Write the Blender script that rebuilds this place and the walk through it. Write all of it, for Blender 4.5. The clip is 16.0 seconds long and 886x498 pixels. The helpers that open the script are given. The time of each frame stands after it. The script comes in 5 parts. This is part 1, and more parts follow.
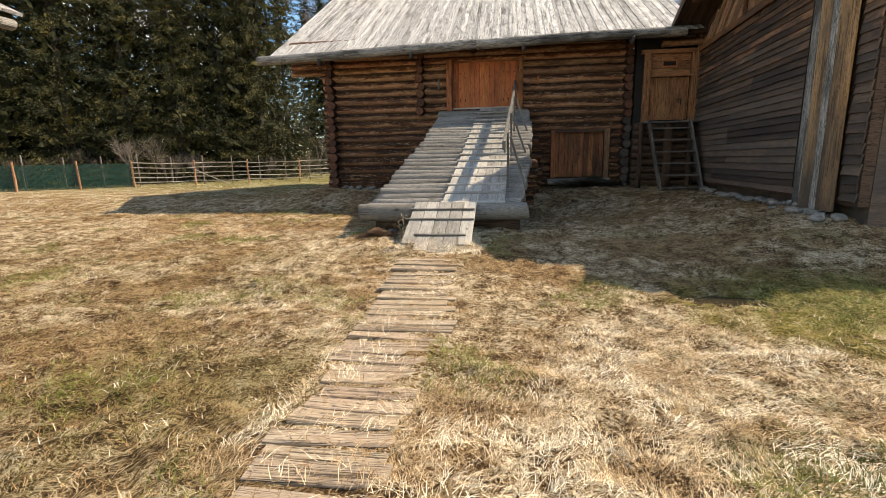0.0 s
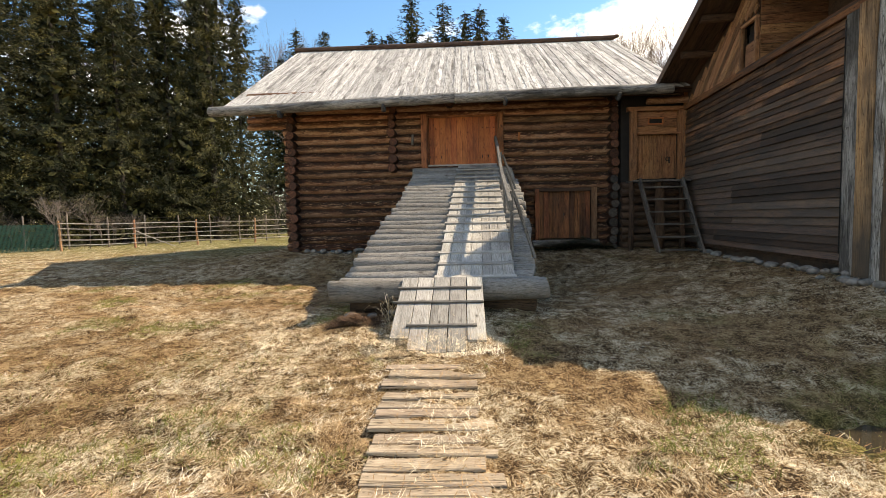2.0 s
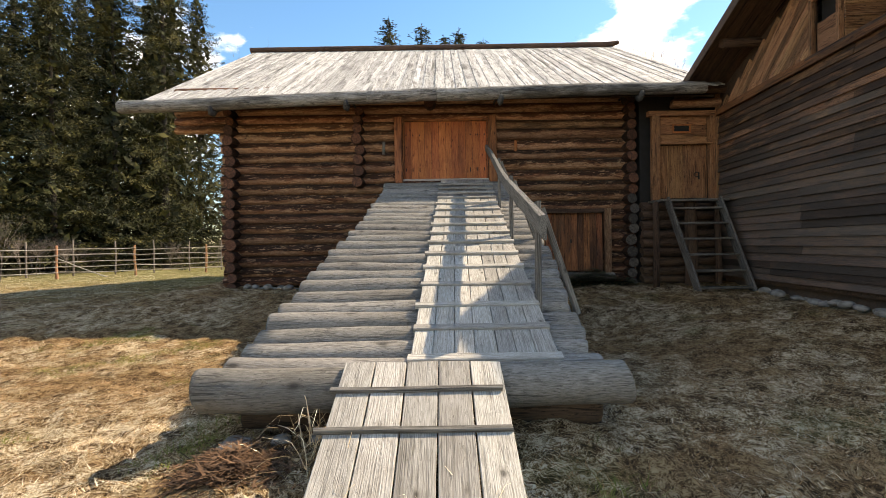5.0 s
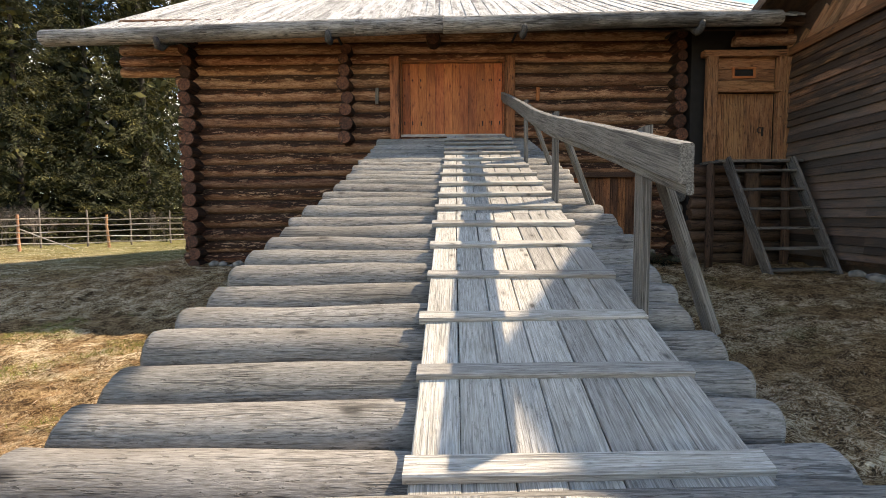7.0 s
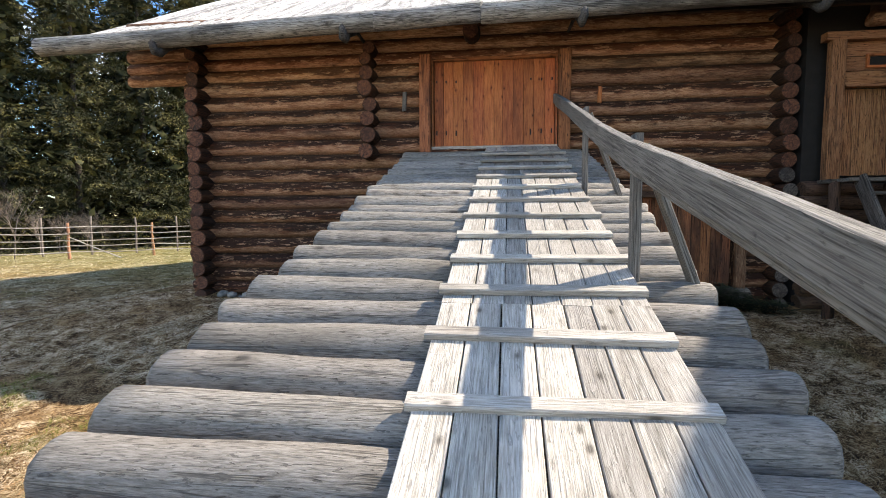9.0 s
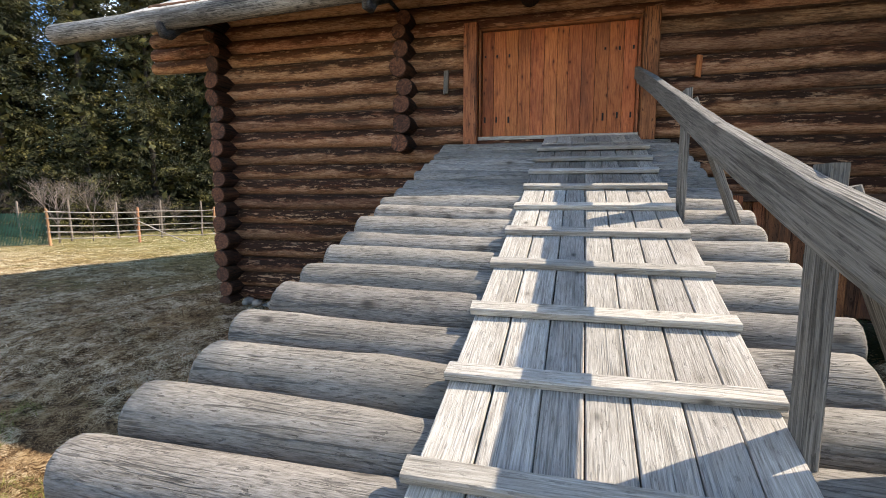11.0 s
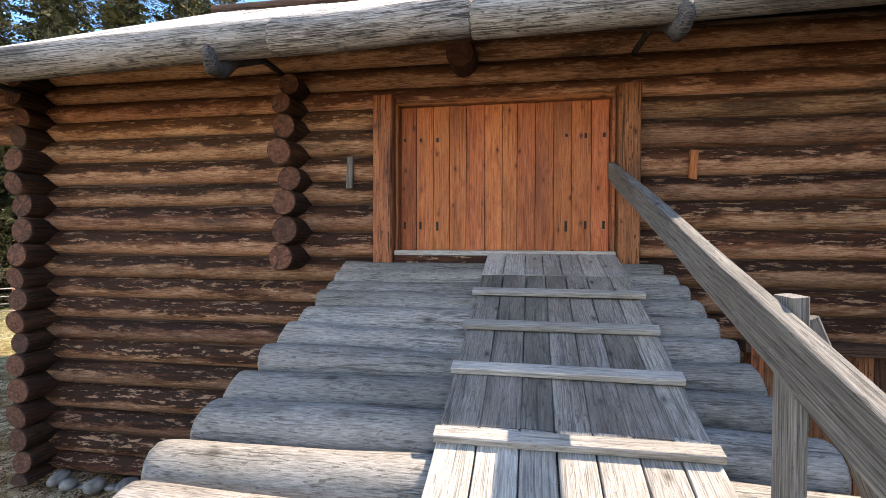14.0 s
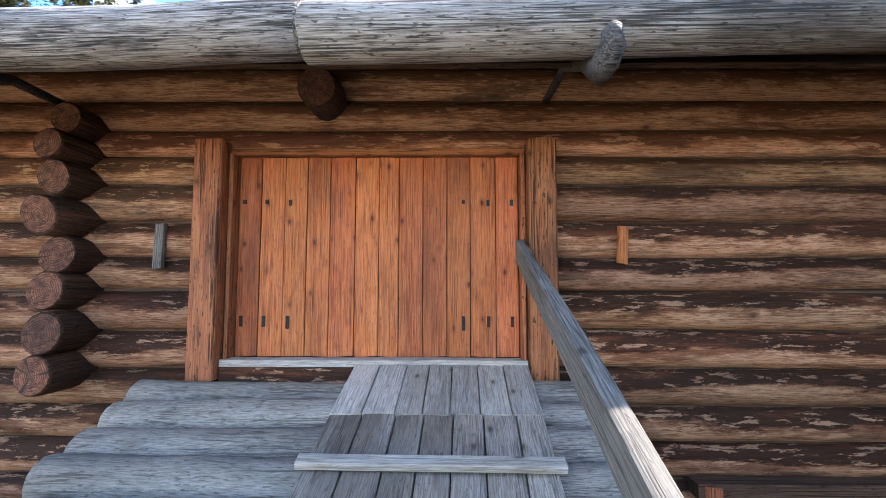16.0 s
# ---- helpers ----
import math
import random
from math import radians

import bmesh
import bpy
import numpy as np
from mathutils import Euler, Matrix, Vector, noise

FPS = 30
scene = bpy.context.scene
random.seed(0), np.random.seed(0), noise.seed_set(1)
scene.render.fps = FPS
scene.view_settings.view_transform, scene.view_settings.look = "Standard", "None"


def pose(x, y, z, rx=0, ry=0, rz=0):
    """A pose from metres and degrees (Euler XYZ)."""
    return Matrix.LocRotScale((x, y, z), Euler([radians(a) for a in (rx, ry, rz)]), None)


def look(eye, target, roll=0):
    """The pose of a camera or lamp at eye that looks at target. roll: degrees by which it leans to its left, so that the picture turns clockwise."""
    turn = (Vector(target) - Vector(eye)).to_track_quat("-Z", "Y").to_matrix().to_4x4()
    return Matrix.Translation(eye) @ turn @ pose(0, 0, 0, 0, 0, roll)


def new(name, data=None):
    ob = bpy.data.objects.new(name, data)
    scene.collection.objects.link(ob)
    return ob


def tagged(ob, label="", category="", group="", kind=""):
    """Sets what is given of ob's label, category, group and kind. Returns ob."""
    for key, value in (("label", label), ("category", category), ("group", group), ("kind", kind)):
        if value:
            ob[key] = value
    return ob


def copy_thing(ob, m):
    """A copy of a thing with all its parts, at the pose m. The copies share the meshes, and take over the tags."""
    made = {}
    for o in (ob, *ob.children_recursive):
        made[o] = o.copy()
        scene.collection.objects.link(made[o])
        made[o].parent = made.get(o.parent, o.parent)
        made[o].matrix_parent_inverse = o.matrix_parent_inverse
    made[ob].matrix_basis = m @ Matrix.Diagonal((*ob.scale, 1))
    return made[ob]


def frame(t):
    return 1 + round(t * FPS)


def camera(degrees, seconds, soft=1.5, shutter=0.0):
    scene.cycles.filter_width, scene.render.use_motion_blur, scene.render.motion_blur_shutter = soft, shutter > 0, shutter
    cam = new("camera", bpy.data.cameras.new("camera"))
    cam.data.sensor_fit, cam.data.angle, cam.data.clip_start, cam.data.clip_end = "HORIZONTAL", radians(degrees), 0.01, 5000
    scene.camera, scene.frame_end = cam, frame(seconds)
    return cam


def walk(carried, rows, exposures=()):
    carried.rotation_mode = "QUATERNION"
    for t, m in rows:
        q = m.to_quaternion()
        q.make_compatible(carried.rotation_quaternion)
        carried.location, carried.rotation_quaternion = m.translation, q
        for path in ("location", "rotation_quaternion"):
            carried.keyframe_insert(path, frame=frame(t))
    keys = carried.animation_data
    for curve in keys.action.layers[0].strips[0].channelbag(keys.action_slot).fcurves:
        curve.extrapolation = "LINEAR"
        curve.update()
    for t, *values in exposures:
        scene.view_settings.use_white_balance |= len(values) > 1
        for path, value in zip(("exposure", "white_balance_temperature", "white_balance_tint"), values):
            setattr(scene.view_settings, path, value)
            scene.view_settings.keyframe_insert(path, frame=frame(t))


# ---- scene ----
cam = camera(88.0, 16.0, soft=0.75)
PATH = [
    (0, (0.827, -16.535, -1.692), (0.55, -14.591, -2.07), -1.0),
    (0.5, (0.559, -16.165, -1.661), (0.355, -14.207, -2.015), -1.0),
    (1, (0.297, -15.743, -1.612), (0.123, -13.771, -1.896), -1.0),
    (1.5, (0.211, -15.273, -1.611), (0.077, -13.288, -1.818), -1.0),
    (2, (0.104, -14.769, -1.598), (-0.001, -12.776, -1.733), -1.1),
    (2.5, (0.053, -14.288, -1.587), (-0.024, -12.291, -1.644), -1.1),
    (3, (0.055, -13.747, -1.57), (-0.001, -11.748, -1.547), -1.1),
    (3.5, (-0.012, -13.273, -1.594), (-0.061, -11.274, -1.535), -1.1),
    (4, (-0.053, -12.76, -1.616), (-0.094, -10.761, -1.548), -1.0),
    (4.5, (-0.055, -12.258, -1.59), (-0.064, -10.259, -1.557), -1.0),
    (7, (-0.228, -9.788, -1.65), (-0.228, -7.793, -1.787), -0.5),
    (7.5, (-0.202, -9.302, -1.483), (-0.19, -7.305, -1.598), -0.4),
    (8, (-0.148, -8.883, -1.327), (-0.149, -6.885, -1.42), -0.5),
    (8.5, (-0.013, -8.578, -1.216), (-0.079, -6.582, -1.321), -0.4),
    (9, (0.02, -8.175, -1.126), (-0.202, -6.192, -1.27), -0.2),
    (11.5, (0.165, -6.406, -0.568), (-0.343, -4.483, -0.815), 0.1),
    (12, (0.155, -6.028, -0.42), (-0.355, -4.106, -0.663), 0.1),
    (12.5, (0.195, -5.666, -0.316), (-0.315, -3.739, -0.513), 0.1),
    (13, (0.155, -5.278, -0.184), (-0.342, -3.342, -0.319), 0.3),
    (13.5, (0.145, -4.951, -0.025), (-0.290, -2.998, -0.094), 0.4),
    (14, (0.158, -4.565, 0.196), (-0.159, -2.59, 0.165), 0.2),
    (14.5, (0.188, -4.24, 0.336), (-0.024, -2.252, 0.374), 0.2),
    (15, (0.325, -3.927, 0.428), (0.233, -1.931, 0.515), 0.1),
    (15.5, (0.452, -3.589, 0.522), (0.421, -1.594, 0.65), 0.1),
    (16, (0.534, -3.241, 0.647), (0.511, -1.247, 0.801), 0.1),
]
walk(cam, [(t, look(eye, target, roll)) for t, eye, target, roll in PATH],
     exposures=[(0.0, 0.86, 8500, 11), (2.5, 0.96, 8500, 11), (4.5, 1.0, 8500, 11), (7.0, 1.3, 8200, 12), (9.0, 1.47, 7300, 12), (12.5, 1.33, 7300, 12), (14.0, 1.92, 7500, 16), (15.5, 2.42, 6900, 18), (16.0, 2.48, 6600, 14)])


# ---- light ----
SUN = Vector((0.90, 0.50, 1.0)).normalized()
sun_az = math.atan2(SUN.x, SUN.y)
world = bpy.data.worlds.new("sky")
scene.world = world
world.use_nodes = True
wn, wl = world.node_tree.nodes, world.node_tree.links
wn.clear()
w_out = wn.new("ShaderNodeOutputWorld")
w_bg = wn.new("ShaderNodeBackground")
w_sky = wn.new("ShaderNodeTexSky")
w_sky.sky_type = "NISHITA"
w_sky.sun_disc = False
w_sky.sun_elevation = math.asin(SUN.z)
w_sky.sun_rotation = sun_az
w_sky.air_density, w_sky.dust_density, w_sky.ozone_density = 1.0, 0.1, 2.4
w_tc = wn.new("ShaderNodeTexCoord")
w_map = wn.new("ShaderNodeMapping")
w_map.inputs["Rotation"].default_value = (0, 0, radians(21))
w_map.inputs["Location"].default_value = (0.35, 0.1, 0.2)
w_map.inputs["Scale"].default_value = (1.3, 1.3, 2.6)
w_no = wn.new("ShaderNodeTexNoise")
w_no.inputs["Scale"].default_value = 1.6
w_no.inputs["Detail"].default_value = 8
w_no.inputs["Roughness"].default_value = 0.56
w_ramp = wn.new("ShaderNodeValToRGB")
w_ramp.color_ramp.elements[0].position, w_ramp.color_ramp.elements[1].position = 0.538, 0.61
w_mix = wn.new("ShaderNodeMix")
w_mix.data_type = "RGBA"
w_mix.inputs["B"].default_value = (9.5, 9.6, 10.0, 1)
wl.new(w_tc.outputs["Generated"], w_map.inputs["Vector"])
wl.new(w_map.outputs[0], w_no.inputs["Vector"])
wl.new(w_no.outputs["Fac"], w_ramp.inputs["Fac"])
wl.new(w_ramp.outputs["Color"], w_mix.inputs["Factor"])
w_sat = wn.new("ShaderNodeHueSaturation")
w_sat.inputs["Saturation"].default_value = 1.24
w_sat.inputs["Value"].default_value = 1.0
wl.new(w_sky.outputs[0], w_sat.inputs["Color"])
wl.new(w_sat.outputs[0], w_mix.inputs["A"])
wl.new(w_mix.outputs["Result"], w_bg.inputs["Color"])
w_bg.inputs["Strength"].default_value = 0.15
wl.new(w_bg.outputs[0], w_out.inputs["Surface"])
sun_data = bpy.data.lights.new("sun", "SUN")
sun_data.energy, sun_data.angle, sun_data.color = 4.1, radians(0.55), (1.0, 0.935, 0.84)
sun = new("sun", sun_data)
sun.matrix_world = look(SUN * 60, (0, 0, 0))


# ---- materials ----
def nodes_of(name):
    m = bpy.data.materials.new(name)
    m.use_nodes = True
    return m, m.node_tree.nodes, m.node_tree.links


def ramp_node(n, stops):
    r = n.new("ShaderNodeValToRGB")
    e = r.color_ramp.elements
    while len(e) < len(stops):
        e.new(0.5)
    for k, (p, c) in enumerate(stops):
        e[k].position, e[k].color = p, (*c, 1)
    return r


def noise_node(n, l, vec, scale, detail=4, rough=0.55):
    t = n.new("ShaderNodeTexNoise")
    t.inputs["Scale"].default_value, t.inputs["Detail"].default_value, t.inputs["Roughness"].default_value = scale, detail, rough
    l.new(vec, t.inputs["Vector"])
    return t


def mix_node(n, l, fac, a, b, mode="MIX"):
    x = n.new("ShaderNodeMix")
    x.data_type, x.blend_type = "RGBA", mode
    for key, v in (("Factor", fac), ("A", a), ("B", b)):
        if isinstance(v, (int, float)):
            x.inputs[key].default_value = v
        elif isinstance(v, tuple):
            x.inputs[key].default_value = (*v, 1)
        else:
            l.new(v, x.inputs[key])
    return x.outputs["Result"]


def map_range(n, l, v, a, b, c=0.0, d=1.0):
    x = n.new("ShaderNodeMapRange")
    x.inputs[1].default_value, x.inputs[2].default_value, x.inputs[3].default_value, x.inputs[4].default_value = a, b, c, d
    l.new(v, x.inputs[0])
    return x.outputs[0]


def wood(name, stops, stain=(0.03, 0.02, 0.015), stain_at=(0.55, 0.75), stain_amount=0.6, vary=0.35, rough=0.8, bump=0.35,
         fine=60.0, knots=0.8, hue=0.006, low=None, top=0.0, streaks=0.5, length=0.03, fleck=0.85, knot_scale=4.2, knot_size=1.0):
    """Wood with the grain along the piece's own x axis. stops: the colours of the grain; vary: how far pieces differ.
    low: (height, height, colour, amount): weathering that deepens from the first height to the second."""
    m, n, l = nodes_of(name)
    bsdf = n["Principled BSDF"]
    tc, info = n.new("ShaderNodeTexCoord"), n.new("ShaderNodeObjectInfo")
    shift = n.new("ShaderNodeVectorMath")
    shift.operation = "MULTIPLY_ADD"
    comb = n.new("ShaderNodeCombineXYZ")
    for k in "XYZ":
        l.new(info.outputs["Random"], comb.inputs[k])
    shift.inputs[1].default_value = (37.0, 19.0, 23.0)
    l.new(comb.outputs[0], shift.inputs[0])
    l.new(tc.outputs["Object"], shift.inputs[2])

    def stretched(sx, sy):
        mp = n.new("ShaderNodeMapping")
        mp.inputs["Scale"].default_value = (sx, sy, sy)
        l.new(shift.outputs[0], mp.inputs["Vector"])
        return mp.outputs[0]
    grain = noise_node(n, l, stretched(length, 1.0), fine * 2.6, 8, 0.68)
    broad = noise_node(n, l, stretched(0.25, 1.0), 5.0, 4, 0.6)
    both = n.new("ShaderNodeMath")
    both.operation = "MULTIPLY_ADD"
    both.inputs[1].default_value = 0.8
    l.new(grain.outputs["Fac"], both.inputs[0])
    half = n.new("ShaderNodeMath")
    half.operation = "MULTIPLY"
    half.inputs[1].default_value = 0.2
    l.new(broad.outputs["Fac"], half.inputs[0])
    l.new(half.outputs[0], both.inputs[2])
    col = ramp_node(n, stops)
    l.new(map_range(n, l, both.outputs[0], 0.34, 0.66, 0.28, 0.74), col.inputs["Fac"])
    blot = noise_node(n, l, stretched(0.3, 1.0), 2.2, 5, 0.6)
    amount = map_range(n, l, blot.outputs["Fac"], stain_at[0], stain_at[1], 0, stain_amount)
    c = mix_node(n, l, amount, col.outputs["Color"], stain)
    streak = noise_node(n, l, stretched(0.07, 1.0), 15.0, 7, 0.7)
    c = mix_node(n, l, map_range(n, l, streak.outputs["Fac"], 0.54, 0.64, 0, streaks), c, stain)
    c = mix_node(n, l, map_range(n, l, streak.outputs["Fac"], 0.46, 0.34, 0, 0.7 * streaks), c, stops[-1][1])
    vor = n.new("ShaderNodeTexVoronoi")
    vor.inputs["Scale"].default_value = knot_scale
    l.new(stretched(0.55, 1.0), vor.inputs["Vector"])
    kn = map_range(n, l, vor.outputs["Distance"], 0.035 * knot_size, 0.085 * knot_size, knots, 0)
    c = mix_node(n, l, map_range(n, l, vor.outputs["Distance"], 0.08 * knot_size, 0.17 * knot_size, 0.45 * knots, 0), c, stain)
    c = mix_node(n, l, kn, c, tuple(0.45 * v for v in stops[0][1]))
    crack = noise_node(n, l, stretched(0.35 * length, 1.0), 34.0, 2, 0.5)
    split = n.new("ShaderNodeMath")
    split.operation = "SUBTRACT"
    split.inputs[1].default_value = 0.5
    l.new(crack.outputs["Fac"], split.inputs[0])
    width = n.new("ShaderNodeMath")
    width.operation = "ABSOLUTE"
    l.new(split.outputs[0], width.inputs[0])
    where = noise_node(n, l, stretched(0.25, 1.0), 7.0, 4, 0.6)
    part_ck = n.new("ShaderNodeMath")
    part_ck.operation = "MULTIPLY"
    l.new(map_range(n, l, width.outputs[0], 0.012, 0.034, 1.0, 0), part_ck.inputs[0])
    l.new(map_range(n, l, where.outputs["Fac"], 0.46, 0.52, 0, fleck), part_ck.inputs[1])
    speck = noise_node(n, l, stretched(0.22, 1.0), 70.0, 3, 0.6)
    most = n.new("ShaderNodeMath")
    most.operation = "MAXIMUM"
    l.new(part_ck.outputs[0], most.inputs[0])
    l.new(map_range(n, l, speck.outputs["Fac"], 0.61, 0.65, 0, 0.9 * fleck), most.inputs[1])
    ck = most.outputs[0]
    c = mix_node(n, l, ck, c, tuple(0.25 * v for v in stops[0][1]))
    if low:
        geo = n.new("ShaderNodeNewGeometry")
        sep = n.new("ShaderNodeSeparateXYZ")
        l.new(geo.outputs["Position"], sep.inputs[0])
        wob = noise_node(n, l, stretched(0.35, 1.0), 1.7, 3, 0.6)
        add = n.new("ShaderNodeMath")
        add.operation = "MULTIPLY_ADD"
        add.inputs[1].default_value = 2.6
        l.new(wob.outputs["Fac"], add.inputs[0])
        l.new(sep.outputs["Z"], add.inputs[2])
        f = map_range(n, l, add.outputs[0], low[0] + 1.3, low[1] + 1.3, 0, low[3])
        c = mix_node(n, l, f, c, low[2])
    if top:
        sp = n.new("ShaderNodeSeparateXYZ")
        l.new(tc.outputs["Object"], sp.inputs[0])
        wv = noise_node(n, l, stretched(0.2, 1.0), 6.0, 10, 0.74)
        ad = n.new("ShaderNodeMath")
        ad.operation = "MULTIPLY_ADD"
        ad.inputs[1].default_value = 0.42
        l.new(wv.outputs["Fac"], ad.inputs[0])
        l.new(sp.outputs["Z"], ad.inputs[2])
        g2 = n.new("ShaderNodeNewGeometry")
        s2 = n.new("ShaderNodeSeparateXYZ")
        l.new(g2.outputs["Position"], s2.inputs[0])
        much = n.new("ShaderNodeMath")
        much.operation = "MULTIPLY"
        # rain-dark upper side of each log, wider on the lower courses and different from log to log
        wide = n.new("ShaderNodeMath")
        wide.operation = "ADD"
        l.new(map_range(n, l, s2.outputs["Z"], 0.9, -2.2, -0.005, 0.045), wide.inputs[0])
        l.new(map_range(n, l, info.outputs["Random"], 0, 1, -0.03, 0.035), wide.inputs[1])
        level = n.new("ShaderNodeMath")
        level.operation = "ADD"
        l.new(ad.outputs[0], level.inputs[0])
        l.new(wide.outputs[0], level.inputs[1])
        l.new(map_range(n, l, level.outputs[0], 0.178, 0.208, 0, top), much.inputs[0])
        l.new(map_range(n, l, s2.outputs["Z"], 2.1, 1.0, 0.45, 1.0), much.inputs[1])
        c = mix_node(n, l, map_range(n, l, level.outputs[0], 0.145, 0.185, 0, 0.7), c, (0.13, 0.045, 0.018))
        c = mix_node(n, l, much.outputs[0], c, mix_node(n, l, 1.0, c, (0.13, 0.11, 0.10), "MULTIPLY"))
        chip = noise_node(n, l, stretched(0.22, 1.0), 20.0, 7, 0.72)
        c = mix_node(n, l, map_range(n, l, chip.outputs["Fac"], 0.555, 0.59, 0, 0.5), c, stops[-1][1])
        bark = noise_node(n, l, stretched(0.12, 1.0), 9.0, 8, 0.75)
        c = mix_node(n, l, map_range(n, l, bark.outputs["Fac"], 0.54, 0.60, 0, 0.7), c, (0.10, 0.034, 0.014))
    hsv = n.new("ShaderNodeHueSaturation")
    l.new(c, hsv.inputs["Color"])
    l.new(map_range(n, l, info.outputs["Random"], 0, 1, 1 - vary, 1 + vary), hsv.inputs["Value"])
    rnd = n.new("ShaderNodeMath")
    rnd.operation = "FRACT"
    mul = n.new("ShaderNodeMath")
    mul.operation = "MULTIPLY"
    mul.inputs[1].default_value = 7.31
    l.new(info.outputs["Random"], mul.inputs[0])
    l.new(mul.outputs[0], rnd.inputs[0])
    l.new(map_range(n, l, rnd.outputs[0], 0, 1, 0.5 - hue, 0.5 + hue), hsv.inputs["Hue"])
    l.new(hsv.outputs[0], bsdf.inputs["Base Color"])
    bsdf.inputs["Roughness"].default_value = rough
    bsdf.inputs["Specular IOR Level"].default_value = 0.25
    bp = n.new("ShaderNodeBump")
    bp.inputs["Strength"].default_value, bp.inputs["Distance"].default_value = bump, 0.012
    l.new(both.outputs[0], bp.inputs["Height"])
    bp2 = n.new("ShaderNodeBump")
    bp2.inputs["Strength"].default_value, bp2.inputs["Distance"].default_value, bp2.invert = 0.8, 0.006, True
    l.new(ck, bp2.inputs["Height"])
    l.new(bp.outputs[0], bp2.inputs["Normal"])
    l.new(bp2.outputs[0], bsdf.inputs["Normal"])
    return m


GREY = [(0.30, (0.080, 0.071, 0.060)), (0.48, (0.195, 0.178, 0.154)), (0.70, (0.32, 0.296, 0.262))]
M_RAMP_LOG = wood("grey weathered log", GREY, stain=(0.10, 0.086, 0.068), stain_at=(0.50, 0.68), stain_amount=0.6, vary=0.22, bump=0.4, streaks=0.22, length=0.10, fine=60, fleck=0.55, knot_scale=4.6, knot_size=1.7)
M_PLANK = wood("grey weathered plank", [(0.24, (0.14, 0.122, 0.100)), (0.46, (0.325, 0.30, 0.26)), (0.68, (0.51, 0.48, 0.43))],
               stain=(0.17, 0.145, 0.115), stain_at=(0.52, 0.66), stain_amount=0.45, vary=0.24, fine=65, bump=0.45, streaks=0.16, length=0.045, fleck=0.33, knot_scale=7.0, knot_size=1.5)
M_RAIL = wood("dark grey rail timber", [(0.34, (0.045, 0.040, 0.034)), (0.48, (0.125, 0.114, 0.099)), (0.64, (0.22, 0.204, 0.18))], stain=(0.10, 0.085, 0.07), vary=0.1, fine=60, streaks=0.2, length=0.022, fleck=0.4)
# browner boards of the upper walkway; the eave's shade also darkens their colour
M_PLANK_SHADED = wood("brown-grey plank with eave shade in its colour", [(0.24, (0.085, 0.070, 0.054)), (0.46, (0.20, 0.172, 0.140)), (0.68, (0.34, 0.305, 0.262))],
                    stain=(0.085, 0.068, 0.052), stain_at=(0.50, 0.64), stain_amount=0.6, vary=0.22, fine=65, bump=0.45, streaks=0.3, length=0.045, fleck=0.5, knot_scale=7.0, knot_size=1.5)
M_HOOK = wood("dark grey root wood", [(0.36, (0.025, 0.022, 0.02)), (0.48, (0.05, 0.046, 0.042)), (0.66, (0.13, 0.12, 0.108))], vary=0.1, fine=50)
M_ROOF = wood("silvery roof board", [(0.36, (0.16, 0.15, 0.138)), (0.47, (0.46, 0.435, 0.40)), (0.62, (0.68, 0.655, 0.615))],
              stain=(0.09, 0.078, 0.066), stain_at=(0.53, 0.66), stain_amount=0.75, vary=0.26, fine=50, streaks=0.6, length=0.05, knot_scale=6.0, knot_size=1.5)
M_EAVE = wood("grey eave log", [(0.36, (0.062, 0.055, 0.047)), (0.48, (0.22, 0.20, 0.176)), (0.62, (0.43, 0.405, 0.368))],
              stain=(0.04, 0.033, 0.027), stain_at=(0.5, 0.62), stain_amount=0.75, vary=0.08, bump=0.6)
M_WALL = wood("brown wall log", [(0.32, (0.11, 0.043, 0.021)), (0.46, (0.315, 0.158, 0.085)), (0.66, (0.51, 0.31, 0.19))],
              stain=(0.016, 0.010, 0.008), stain_at=(0.56, 0.66), stain_amount=0.7, vary=0.36, bump=0.5, fine=55,
              low=(1.0, -1.4, (0.09, 0.050, 0.034), 0.4), top=0.95, streaks=0.3, length=0.07, fleck=0.5)
M_END = wood("dark log end", [(0.30, (0.010, 0.006, 0.004)), (0.5, (0.032, 0.014, 0.008)), (0.7, (0.10, 0.044, 0.022))],
             stain=(0.02, 0.014, 0.011), stain_amount=0.6, vary=0.25, fine=40)


